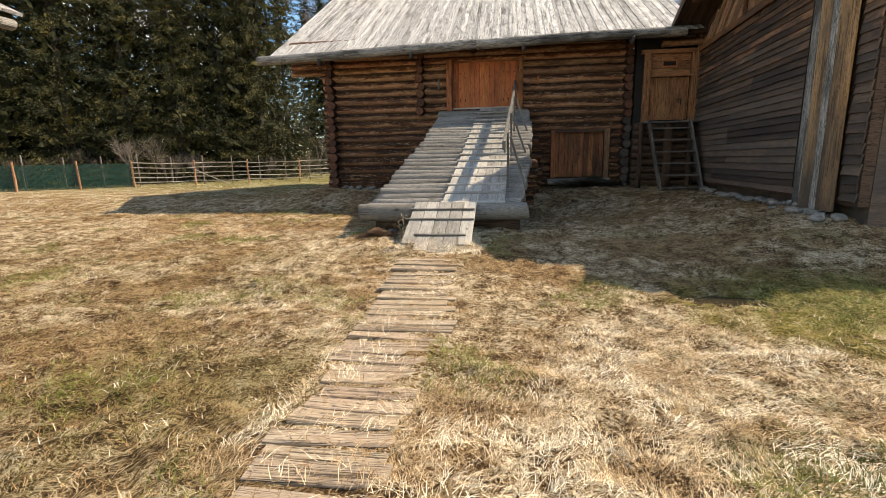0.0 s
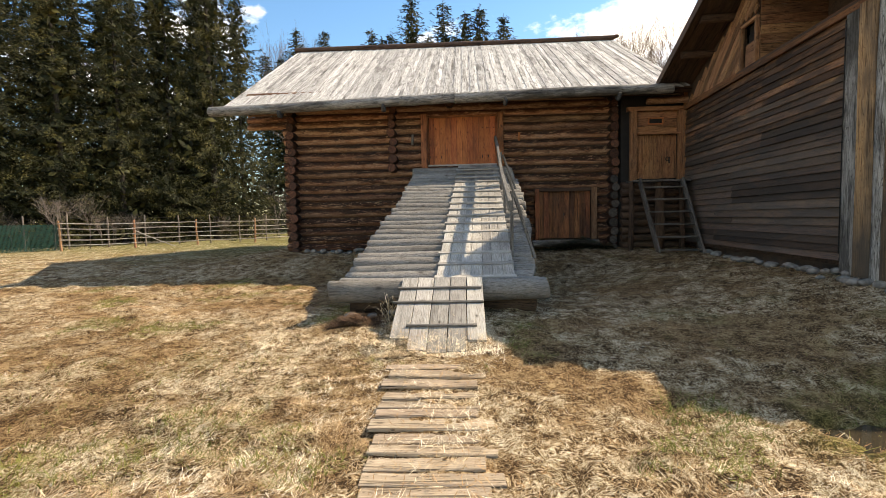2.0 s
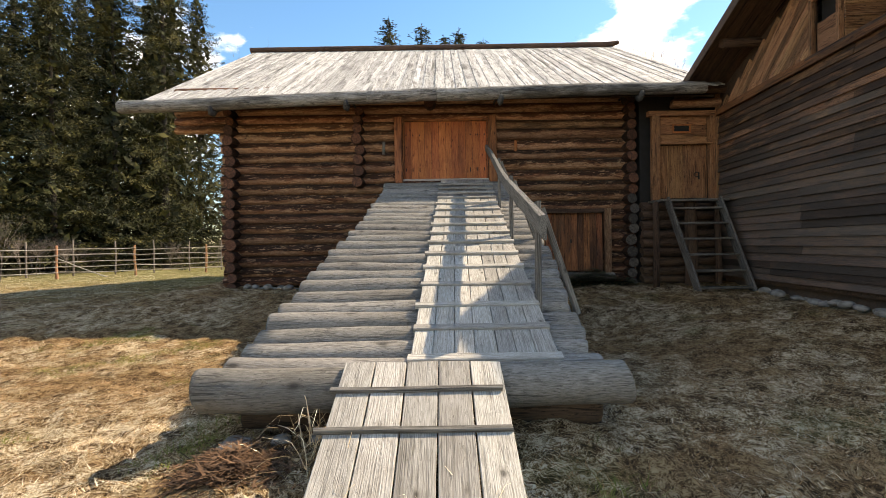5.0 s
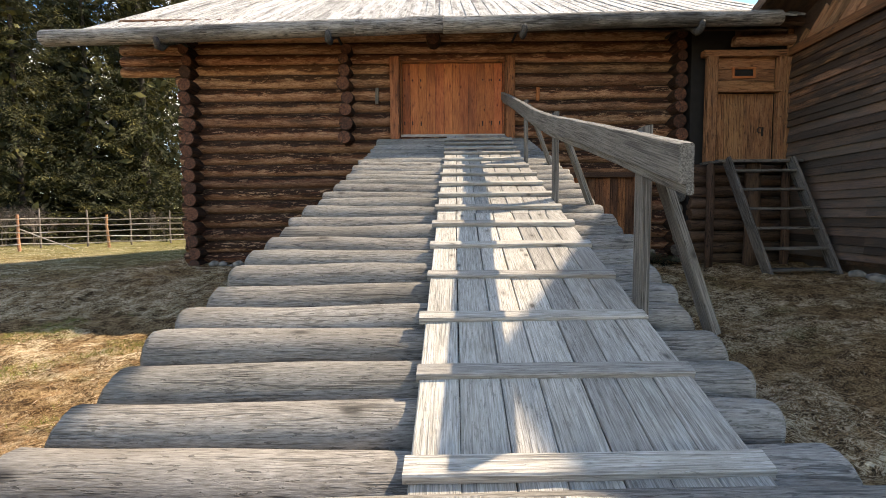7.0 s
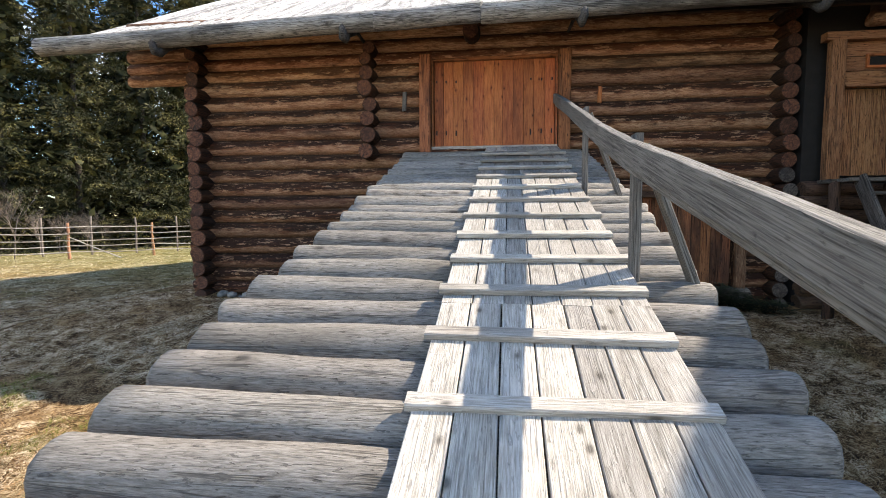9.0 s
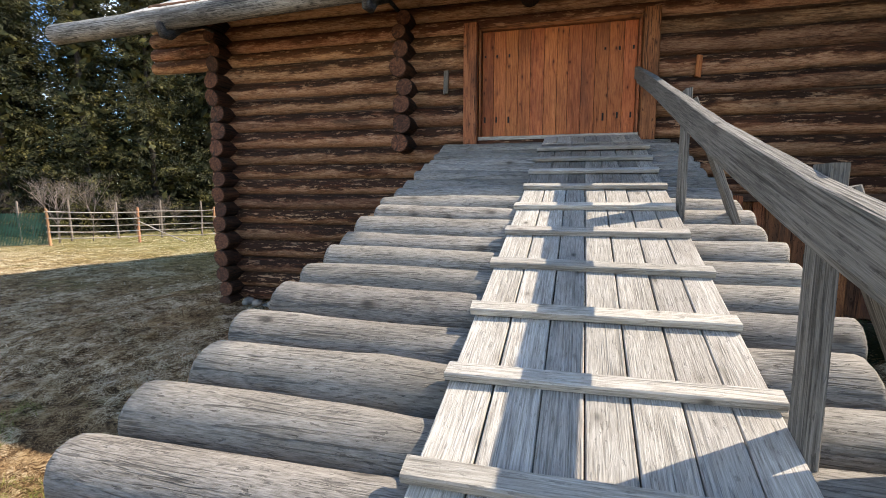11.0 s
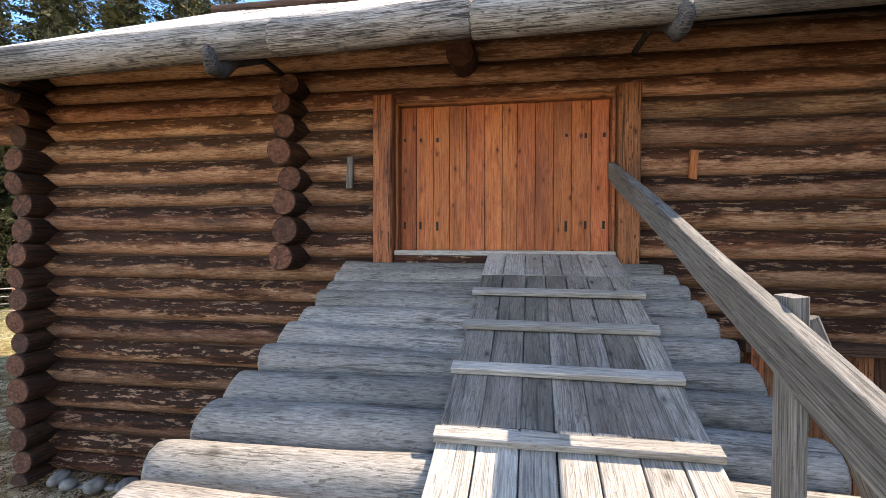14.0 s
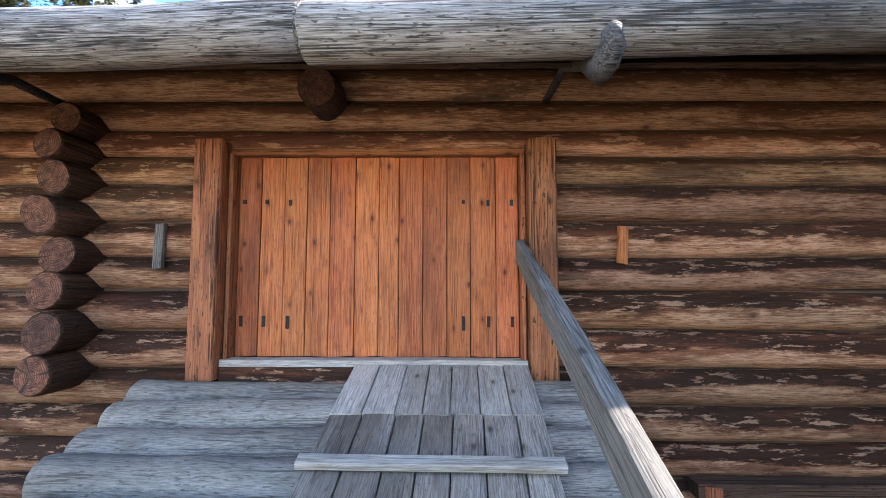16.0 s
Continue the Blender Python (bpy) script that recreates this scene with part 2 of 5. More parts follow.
def end_grain(name, stops, crack=(0.012, 0.008, 0.006)):
    """Sawn log ends, across the piece's own x axis: rings round the heart and drying cracks."""
    m, n, l = nodes_of(name)
    bsdf = n["Principled BSDF"]
    tc, info = n.new("ShaderNodeTexCoord"), n.new("ShaderNodeObjectInfo")
    mp = n.new("ShaderNodeMapping")
    mp.inputs["Scale"].default_value = (0.0, 1.0, 1.0)
    l.new(tc.outputs["Object"], mp.inputs["Vector"])
    dist = n.new("ShaderNodeVectorMath")
    dist.operation = "LENGTH"
    l.new(mp.outputs[0], dist.inputs[0])
    wob = noise_node(n, l, tc.outputs["Object"], 14.0, 4, 0.6)
    sm = n.new("ShaderNodeMath")
    sm.operation = "MULTIPLY_ADD"
    sm.inputs[1].default_value = 0.05
    l.new(wob.outputs["Fac"], sm.inputs[0])
    l.new(dist.outputs["Value"], sm.inputs[2])
    rings = n.new("ShaderNodeMath")
    rings.operation = "MULTIPLY"
    rings.inputs[1].default_value = 420.0
    l.new(sm.outputs[0], rings.inputs[0])
    wave = n.new("ShaderNodeMath")
    wave.operation = "SINE"
    l.new(rings.outputs[0], wave.inputs[0])
    spots = noise_node(n, l, tc.outputs["Object"], 22.0, 6, 0.7)
    add = n.new("ShaderNodeMath")
    add.operation = "MULTIPLY_ADD"
    add.inputs[1].default_value = 0.10
    l.new(wave.outputs[0], add.inputs[0])
    l.new(spots.outputs["Fac"], add.inputs[2])
    r = ramp_node(n, stops)
    l.new(add.outputs[0], r.inputs["Fac"])
    sp = n.new("ShaderNodeSeparateXYZ")
    l.new(tc.outputs["Object"], sp.inputs[0])
    ang = n.new("ShaderNodeMath")
    ang.operation = "ARCTAN2"
    l.new(sp.outputs["Y"], ang.inputs[0])
    l.new(sp.outputs["Z"], ang.inputs[1])
    turn = n.new("ShaderNodeCombineXYZ")
    l.new(ang.outputs[0], turn.inputs["X"])
    l.new(info.outputs["Random"], turn.inputs["Y"])
    cr = n.new("ShaderNodeTexNoise")
    cr.inputs["Scale"].default_value, cr.inputs["Detail"].default_value = 3.2, 3
    l.new(turn.outputs[0], cr.inputs["Vector"])
    k = map_range(n, l, cr.outputs["Fac"], 0.60, 0.64, 0, 0.85)
    c = mix_node(n, l, k, r.outputs["Color"], crack)
    hsv = n.new("ShaderNodeHueSaturation")
    l.new(c, hsv.inputs["Color"])
    l.new(map_range(n, l, info.outputs["Random"], 0, 1, 0.6, 1.4), hsv.inputs["Value"])
    l.new(hsv.outputs[0], bsdf.inputs["Base Color"])
    bsdf.inputs["Roughness"].default_value = 0.9
    bp = n.new("ShaderNodeBump")
    bp.inputs["Strength"].default_value, bp.inputs["Distance"].default_value, bp.invert = 0.6, 0.01, True
    l.new(k, bp.inputs["Height"])
    l.new(bp.outputs[0], bsdf.inputs["Normal"])
    return m


M_CUT_BROWN = end_grain("brown sawn log end", [(0.30, (0.02, 0.008, 0.005)), (0.5, (0.075, 0.028, 0.014)), (0.7, (0.17, 0.07, 0.036))])
M_CUT_GREY = end_grain("grey sawn log end", [(0.30, (0.018, 0.014, 0.012)), (0.5, (0.06, 0.05, 0.042)), (0.7, (0.14, 0.12, 0.10))])
M_DOOR = wood("orange door board", [(0.30, (0.15, 0.04, 0.015)), (0.48, (0.42, 0.128, 0.042)), (0.70, (0.58, 0.21, 0.075))],
              stain=(0.13, 0.04, 0.02), stain_at=(0.52, 0.66), stain_amount=0.6, vary=0.16, rough=0.62, bump=0.25, fine=60, streaks=0.25, length=0.03, fleck=0.35, knot_scale=8.5, knot_size=1.6)
M_FRAME = wood("brown door frame", [(0.28, (0.10, 0.034, 0.016)), (0.48, (0.31, 0.108, 0.045)), (0.70, (0.44, 0.18, 0.08))],
               stain=(0.07, 0.032, 0.018), stain_amount=0.7, vary=0.15, rough=0.7, bump=0.35, fine=45, knot_scale=7.0, knot_size=1.6)
M_DOOR_DARK = wood("stained brown plank", [(0.28, (0.10, 0.034, 0.016)), (0.48, (0.26, 0.10, 0.044)), (0.70, (0.37, 0.165, 0.078))],
                   stain=(0.05, 0.032, 0.024), stain_at=(0.45, 0.62), stain_amount=0.75, vary=0.2)
M_PALE = wood("pale pine plank", [(0.34, (0.11, 0.043, 0.018)), (0.48, (0.28, 0.128, 0.056)), (0.64, (0.40, 0.205, 0.098))],
              stain=(0.14, 0.075, 0.04), stain_amount=0.6, vary=0.14)
M_SIDING = wood("weathered siding board", [(0.34, (0.085, 0.035, 0.016)), (0.48, (0.23, 0.11, 0.053)), (0.64, (0.38, 0.20, 0.10))],
                stain=(0.045, 0.031, 0.024), stain_at=(0.46, 0.54), stain_amount=0.8, vary=0.5, fine=45, streaks=0.7,
                low=(1.1, -0.3, (0.082, 0.068, 0.058), 0.78), knot_scale=8.0, knot_size=1.5)
M_GABLE = wood("brown gable board", [(0.30, (0.14, 0.058, 0.026)), (0.48, (0.36, 0.175, 0.088)), (0.68, (0.50, 0.28, 0.15))],
               stain=(0.07, 0.042, 0.028), stain_at=(0.5, 0.66), stain_amount=0.6, vary=0.3, fine=45, knot_scale=8.0, knot_size=1.4)
M_UPRIGHT = wood("yellowed corner plank", [(0.30, (0.20, 0.095, 0.04)), (0.48, (0.42, 0.22, 0.10)), (0.68, (0.56, 0.34, 0.18))],
                 stain=(0.09, 0.07, 0.055), stain_at=(0.46, 0.60), stain_amount=0.7, vary=0.12, fine=40, low=(-1.0, -2.6, (0.07, 0.06, 0.05), 0.8), knot_scale=5.0, knot_size=1.4)
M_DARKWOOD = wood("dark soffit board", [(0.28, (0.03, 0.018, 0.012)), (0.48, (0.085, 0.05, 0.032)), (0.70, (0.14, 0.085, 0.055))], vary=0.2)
M_SLAT = wood("worn path slat", [(0.30, (0.16, 0.118, 0.082)), (0.48, (0.35, 0.268, 0.19)), (0.68, (0.50, 0.40, 0.295))],
              stain=(0.19, 0.14, 0.09), stain_amount=0.6, vary=0.15)
M_POST = wood("reddish fence post", [(0.28, (0.20, 0.09, 0.05)), (0.48, (0.40, 0.20, 0.11)), (0.70, (0.52, 0.30, 0.18))], vary=0.15)
M_POLE = wood("grey fence pole", [(0.28, (0.20, 0.17, 0.14)), (0.48, (0.42, 0.37, 0.31)), (0.70, (0.55, 0.50, 0.44))], vary=0.15)
M_BARK = wood("spruce bark", [(0.28, (0.02, 0.015, 0.012)), (0.48, (0.05, 0.04, 0.032)), (0.70, (0.095, 0.078, 0.064))], vary=0.2)


def plain(name, stops, scale=8.0, rough=0.85, bump=0.3, metal=0.0, island=0.0):
    m, n, l = nodes_of(name)
    bsdf = n["Principled BSDF"]
    tc = n.new("ShaderNodeTexCoord")
    t = noise_node(n, l, tc.outputs["Object"], scale, 6, 0.6)
    r = ramp_node(n, stops)
    l.new(t.outputs["Fac"], r.inputs["Fac"])
    c = r.outputs["Color"]
    if island:
        geo = n.new("ShaderNodeNewGeometry")
        hsv = n.new("ShaderNodeHueSaturation")
        l.new(c, hsv.inputs["Color"])
        l.new(map_range(n, l, geo.outputs["Random Per Island"], 0, 1, 1 - island, 1 + island), hsv.inputs["Value"])
        c = hsv.outputs[0]
    l.new(c, bsdf.inputs["Base Color"])
    bsdf.inputs["Roughness"].default_value, bsdf.inputs["Metallic"].default_value = rough, metal
    bsdf.inputs["Specular IOR Level"].default_value = 0.3
    if bump:
        bp = n.new("ShaderNodeBump")
        bp.inputs["Strength"].default_value, bp.inputs["Distance"].default_value = bump, 0.02
        l.new(t.outputs["Fac"], bp.inputs["Height"])
        l.new(bp.outputs[0], bsdf.inputs["Normal"])
    return m


def leafy(name, stops, island=0.4, scale=0.7, through_light=0.25):
    m = plain(name, stops, scale, 0.75, 0, 0, island)
    n, l = m.node_tree.nodes, m.node_tree.links
    bsdf = n["Principled BSDF"]
    tr = n.new("ShaderNodeBsdfTranslucent")
    mx = n.new("ShaderNodeMixShader")
    mx.inputs[0].default_value = through_light
    l.new(bsdf.inputs["Base Color"].links[0].from_socket, tr.inputs["Color"])
    l.new(bsdf.outputs[0], mx.inputs[1])
    l.new(tr.outputs[0], mx.inputs[2])
    l.new(mx.outputs[0], n["Material Output"].inputs["Surface"])
    return m


M_STONE = plain("fieldstone", [(0.3, (0.08, 0.072, 0.062)), (0.5, (0.19, 0.172, 0.15)), (0.7, (0.31, 0.285, 0.255))], 9)
M_IRON = plain("black iron", [(0.3, (0.02, 0.018, 0.016)), (0.7, (0.05, 0.045, 0.04))], 30, 0.6, 0.2, 0.7)
M_DARK = plain("dark interior", [(0.3, (0.012, 0.01, 0.009)), (0.7, (0.02, 0.018, 0.016))], 5)
M_STRAW = leafy("dry straw", [(0.38, (0.42, 0.285, 0.155)), (0.48, (0.70, 0.545, 0.35)), (0.58, (0.90, 0.80, 0.61))], 0.6, 2.2, 0.12)
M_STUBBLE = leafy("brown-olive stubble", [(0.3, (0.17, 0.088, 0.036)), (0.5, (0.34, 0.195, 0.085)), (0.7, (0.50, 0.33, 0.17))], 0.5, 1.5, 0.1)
M_GRASS = leafy("young green grass", [(0.3, (0.095, 0.110, 0.022)), (0.5, (0.17, 0.18, 0.035)), (0.7, (0.28, 0.275, 0.07))], 0.3, 1.3)
M_NEEDLE = leafy("spruce needles", [(0.36, (0.010, 0.014, 0.005)), (0.5, (0.032, 0.034, 0.010)), (0.64, (0.115, 0.100, 0.028))], 0.5, 0.6, 0.12)
M_CUT = leafy("cut spruce boughs", [(0.3, (0.014, 0.02, 0.009)), (0.5, (0.03, 0.042, 0.017)), (0.7, (0.055, 0.065, 0.03))], 0.5, 2.0, 0.1)
M_TWIG = plain("bare grey twig", [(0.3, (0.11, 0.085, 0.07)), (0.7, (0.26, 0.215, 0.185))], 2, 0.9, 0, 0, 0.3)
M_BIRCH = plain("grey-brown birch twig", [(0.3, (0.16, 0.12, 0.10)), (0.7, (0.30, 0.24, 0.21))], 2, 0.9, 0, 0, 0.2)
M_LITTER = plain("dry brown leaf litter", [(0.3, (0.05, 0.026, 0.014)), (0.7, (0.17, 0.095, 0.052))], 6, 0.9, 0, 0, 0.5)
M_NET = plain("green plastic netting", [(0.3, (0.012, 0.05, 0.034)), (0.7, (0.025, 0.085, 0.06))], 4, 0.5, 0)
M_WATER = plain("puddle water", [(0.3, (0.03, 0.025, 0.015)), (0.7, (0.05, 0.04, 0.025))], 2, 0.05, 0)


def ground_material():
    m, n, l = nodes_of("matted dry grass ground")
    bsdf = n["Principled BSDF"]
    tc = n.new("ShaderNodeTexCoord")
    p = tc.outputs["Object"]
    # matted straw: two crossing sets of bent fibres
    bend = n.new("ShaderNodeVectorMath")
    bend.operation = "MULTIPLY_ADD"
    bend.inputs[1].default_value = (0.5, 0.5, 0.0)
    l.new(noise_node(n, l, p, 2.3, 3, 0.6).outputs["Color"], bend.inputs[0])
    l.new(p, bend.inputs[2])
    sets = []
    for turn in (0.35, 1.75):
        mp = n.new("ShaderNodeMapping")
        mp.vector_type = "TEXTURE"
        mp.inputs["Rotation"].default_value = (0, 0, turn)
        mp.inputs["Scale"].default_value = (7.0, 1.0, 1.0)
        l.new(bend.outputs[0], mp.inputs["Vector"])
        sets.append(noise_node(n, l, mp.outputs[0], 75, 4, 0.7).outputs["Fac"])
    most = n.new("ShaderNodeMath")
    most.operation = "MAXIMUM"
    l.new(sets[0], most.inputs[0])
    l.new(sets[1], most.inputs[1])
    fine_fac = map_range(n, l, most.outputs[0], 0.40, 0.72, 0.28, 0.78)
    mid = noise_node(n, l, p, 4.5, 7, 0.7)
    mix = n.new("ShaderNodeMath")
    mix.operation = "MULTIPLY_ADD"
    mix.inputs[1].default_value = 0.55
    l.new(fine_fac, mix.inputs[0])
    hm = n.new("ShaderNodeMath")
    hm.operation = "MULTIPLY"
    hm.inputs[1].default_value = 0.45
    l.new(mid.outputs["Fac"], hm.inputs[0])
    l.new(hm.outputs[0], mix.inputs[2])
    straw = ramp_node(n, [(0.42, (0.05, 0.028, 0.012)), (0.475, (0.24, 0.145, 0.068)), (0.52, (0.58, 0.43, 0.25)), (0.575, (0.88, 0.76, 0.56))])
    l.new(mix.outputs[0], straw.inputs["Fac"])
    soil = ramp_node(n, [(0.42, (0.065, 0.036, 0.016)), (0.5, (0.26, 0.152, 0.068)), (0.57, (0.52, 0.35, 0.175))])
    l.new(mix.outputs[0], soil.inputs["Fac"])
    big = noise_node(n, l, p, 0.7, 7, 0.68)
    c = mix_node(n, l, map_range(n, l, big.outputs["Fac"], 0.47, 0.55, 0, 0.92), straw.outputs["Color"], soil.outputs["Color"])
    green = ramp_node(n, [(0.35, (0.04, 0.06, 0.012)), (0.5, (0.12, 0.15, 0.03)), (0.7, (0.26, 0.27, 0.08))])
    l.new(mix.outputs[0], green.inputs["Fac"])
    gn = noise_node(n, l, p, 0.8, 5, 0.65)
    c = mix_node(n, l, map_range(n, l, gn.outputs["Fac"], 0.58, 0.70, 0, 0.35), c, green.outputs["Color"])
    sep = n.new("ShaderNodeSeparateXYZ")
    l.new(p, sep.inputs[0])
    far = map_range(n, l, sep.outputs["Y"], 1.0, 9.0, 0, 0.62)
    c = mix_node(n, l, far, c, green.outputs["Color"])
    # bright moss round the puddle
    dist = n.new("ShaderNodeVectorMath")
    dist.operation = "DISTANCE"
    dist.inputs[1].default_value = (5.0, -10.9, -3.1)
    wob = n.new("ShaderNodeVectorMath")
    wob.operation = "MULTIPLY_ADD"
    wob.inputs[1].default_value = (2.2, 2.2, 0)
    l.new(noise_node(n, l, p, 1.4, 4, 0.65).outputs["Color"], wob.inputs[0])
    l.new(p, wob.inputs[2])
    l.new(wob.outputs[0], dist.inputs[0])
    moss = ramp_node(n, [(0.38, (0.035, 0.045, 0.006)), (0.5, (0.14, 0.15, 0.014)), (0.62, (0.34, 0.32, 0.05))])
    l.new(mix.outputs[0], moss.inputs["Fac"])
    c = mix_node(n, l, map_range(n, l, dist.outputs["Value"], 1.7, 0.7, 0, 0.75), c, moss.outputs["Color"])
    # worn olive-brown stretch beside the path
    dist2 = n.new("ShaderNodeVectorMath")
    dist2.operation = "DISTANCE"
    dist2.inputs[1].default_value = (-0.3, -12.9, -3.1)
    l.new(wob.outputs[0], dist2.inputs[0])
    worn = ramp_node(n, [(0.40, (0.040, 0.026, 0.010)), (0.48, (0.135, 0.098, 0.034)), (0.57, (0.36, 0.285, 0.12))])
    l.new(mix.outputs[0], worn.inputs["Fac"])
    c = mix_node(n, l, map_range(n, l, dist2.outputs["Value"], 1.35, 0.6, 0, 0.7), c, worn.outputs["Color"])
    l.new(c, bsdf.inputs["Base Color"])
    bsdf.inputs["Roughness"].default_value = 0.95
    bsdf.inputs["Specular IOR Level"].default_value = 0.15
    bp = n.new("ShaderNodeBump")
    bp.inputs["Strength"].default_value, bp.inputs["Distance"].default_value = 1.0, 0.11
    l.new(mix.outputs[0], bp.inputs["Height"])
    l.new(bp.outputs[0], bsdf.inputs["Normal"])
    return m


M_GROUND = ground_material()

# ---- building blocks ----
WORLD_OF = {}


def thing(name, place, label, category, group="", kind=""):
    ob = new(name)
    ob.empty_display_size = 0.2
    ob.matrix_basis = Matrix.Translation(place)
    WORLD_OF[ob] = Matrix.Translation(place)
    return tagged(ob, label, category, group, kind)


def link(name, mesh, parent=None, m=None, label=""):
    """One mesh object at the world pose m, under parent."""
    ob = new(name, mesh)
    m = m or Matrix.Identity(4)
    WORLD_OF[ob] = m
    if parent:
        ob.parent = parent
        ob.matrix_parent_inverse = WORLD_OF[parent].inverted()
    ob.matrix_basis = m
    if label:
        ob["label"] = label
    return ob


def mesh_from(name, verts, faces, material, smooth=False):
    me = bpy.data.meshes.new(name)
    me.from_pydata(verts, [], faces)
    me.materials.append(material)
    if smooth:
        me.polygons.foreach_set("use_smooth", [True] * len(me.polygons))
    me.update()
    return me


def along(p0, p1, up=(0, 0, 1)):
    """Pose whose x axis runs from p0 to p1, with its origin midway."""
    p0, p1 = Vector(p0), Vector(p1)
    x = (p1 - p0).normalized()
    z = Vector(up) - x * x.dot(Vector(up))
    z.normalize()
    y = z.cross(x)
    m = Matrix((x, y, z)).transposed().to_4x4()
    m.translation = (p0 + p1) / 2
    return m, (p1 - p0).length


def plank_mesh(name, L, W, T, material, rnd=None, cham=0.004, warp=0.004, segs=3):
    """A board along x with worn, chamfered edges and a slight warp."""
    rnd = rnd or random
    verts, faces = [], []
    c = min(cham, W * 0.2, T * 0.2)
    ring = [(-W / 2 + c, -T / 2), (W / 2 - c, -T / 2), (W / 2, -T / 2 + c), (W / 2, T / 2 - c), (W / 2 - c, T / 2), (-W / 2 + c, T / 2), (-W / 2, T / 2 - c), (-W / 2, -T / 2 + c)]
    slant = rnd.uniform(-0.006, 0.006)
    for k in range(segs + 1):
        x = -L / 2 + L * k / segs
        dz, dy = (rnd.uniform(-warp, warp), rnd.uniform(-warp, warp) * 0.6) if warp else (0, 0)
        for y, z in ring:
            verts.append((x + (slant * y / W * 2 if k in (0, segs) else 0), y + dy, z + dz))
    for k in range(segs):
        for j in range(8):
            a, b = k * 8 + j, k * 8 + (j + 1) % 8
            faces.append((a, b, b + 8, a + 8))
    faces.append(tuple(range(7, -1, -1)))
    faces.append(tuple(segs * 8 + j for j in range(8)))
    return mesh_from(name, verts, faces, material)


def board(name, p0, p1, W, T, material, parent, up=(0, 0, 1), label="", cham=0.004, warp=0.003, segs=3):
    m, L = along(p0, p1, up)
    return link(name, plank_mesh(name, L, W, T, material, random, cham, warp, segs), parent, m, label)


def log_mesh(name, L, r0, r1, material, seed=0, segs=12, rings=None, knob=0.05, bend=0.012, end_material=None):
    """A log along x: tapered, a little bent, with bumps and rounded ends."""
    rnd = random.Random(seed)
    rings = rings or max(5, int(L / 0.35))
    verts, faces = [], []
    ph = [rnd.uniform(0, 6.28) for _ in range(4)]
    spots = [(rnd.uniform(-L / 2, L / 2), rnd.uniform(0, 6.28), rnd.uniform(0.03, 0.11)) for _ in range(max(1, int(L * 1.2)))]
    xs = [-L / 2, -L / 2 + 0.012] + [-L / 2 + 0.03 + (L - 0.06) * k / (rings - 1) for k in range(rings)] + [L / 2 - 0.012, L / 2]
    cut = rnd.uniform(-0.03, 0.03)
    for k, x in enumerate(xs):
        s = 0.90 if k in (0, len(xs) - 1) else 0.97 if k in (1, len(xs) - 2) else 1.0
        u = x / L + 0.5
        by, bz = bend * math.sin(2.1 * u * 3 + ph[0]), bend * math.sin(1.7 * u * 3 + ph[1])
        for j in range(segs):
            a = 2 * math.pi * j / segs
            r = (r0 + (r1 - r0) * u) * s
            q = 1 + knob * 0.55 * noise.noise(Vector((x * 1.9 + seed * 3.1, math.cos(a) * 1.2, math.sin(a) * 1.2)))
            for sx, sa, amp in spots:
                d = ((x - sx) / 0.11) ** 2 + (math.remainder(a - sa, 2 * math.pi) / 0.5) ** 2
                if d < 4:
                    q += amp * 0.8 * math.exp(-d)
            y, z = r * q * math.cos(a), r * q * math.sin(a)
            verts.append((x + (cut * z / r if k in (0, len(xs) - 1, 1, len(xs) - 2) else 0), y + by, z + bz))
    nr = len(xs)
    for k in range(nr - 1):
        for j in range(segs):
            a, b = k * segs + j, k * segs + (j + 1) % segs
            faces.append((a, b, b + segs, a + segs))
    faces.append(tuple(range(segs - 1, -1, -1)))
    faces.append(tuple((nr - 1) * segs + j for j in range(segs)))
    me = mesh_from(name, verts, faces, material, True)
    if end_material:
        me.materials.append(end_material)
        me.polygons[len(faces) - 1].material_index = me.polygons[len(faces) - 2].material_index = 1
    me.polygons[len(faces) - 1].use_smooth = me.polygons[len(faces) - 2].use_smooth = False
    return me


SEED = [100]


def log(name, p0, p1, r0, r1, material, parent=None, label="", segs=12, knob=0.05, bend=0.012, end_material=None, rings=None):
    SEED[0] += 1
    m, L = along(p0, p1, (0, 0.3, 1) if abs(Vector(p1)[2] - Vector(p0)[2]) < 1.0 * (Vector(p1) - Vector(p0)).length * 0.8 else (0, 1, 0))
    return link(name, log_mesh(name, L, r0, r1, material, SEED[0], segs, rings, knob, bend, end_material), parent, m, label)


def box_mesh(name, x0, x1, y0, y1, z0, z1, material):
    v = [(x, y, z) for x in (x0, x1) for y in (y0, y1) for z in (z0, z1)]
    f = [(0, 1, 3, 2), (4, 6, 7, 5), (0, 4, 5, 1), (2, 3, 7, 6), (0, 2, 6, 4), (1, 5, 7, 3)]
    return mesh_from(name, v, f, material)


def stone_mesh(name, seed, size):
    bm = bmesh.new()
    bmesh.ops.create_icosphere(bm, subdivisions=2, radius=size)
    for v in bm.verts:
        k = noise.noise(v.co * (1.1 / size) + Vector((seed * 5.3, 0, 0)))
        v.co *= 1 + 0.28 * k
        v.co.z *= 0.68
    me = bpy.data.meshes.new(name)
    bm.to_mesh(me)
    bm.free()
    me.materials.append(M_STONE)
    me.polygons.foreach_set("use_smooth", [True] * len(me.polygons))
    return me


# ---- ground ----
def smooth01(v):
    v = min(1.0, max(0.0, v))
    return v * v * (3 - 2 * v)


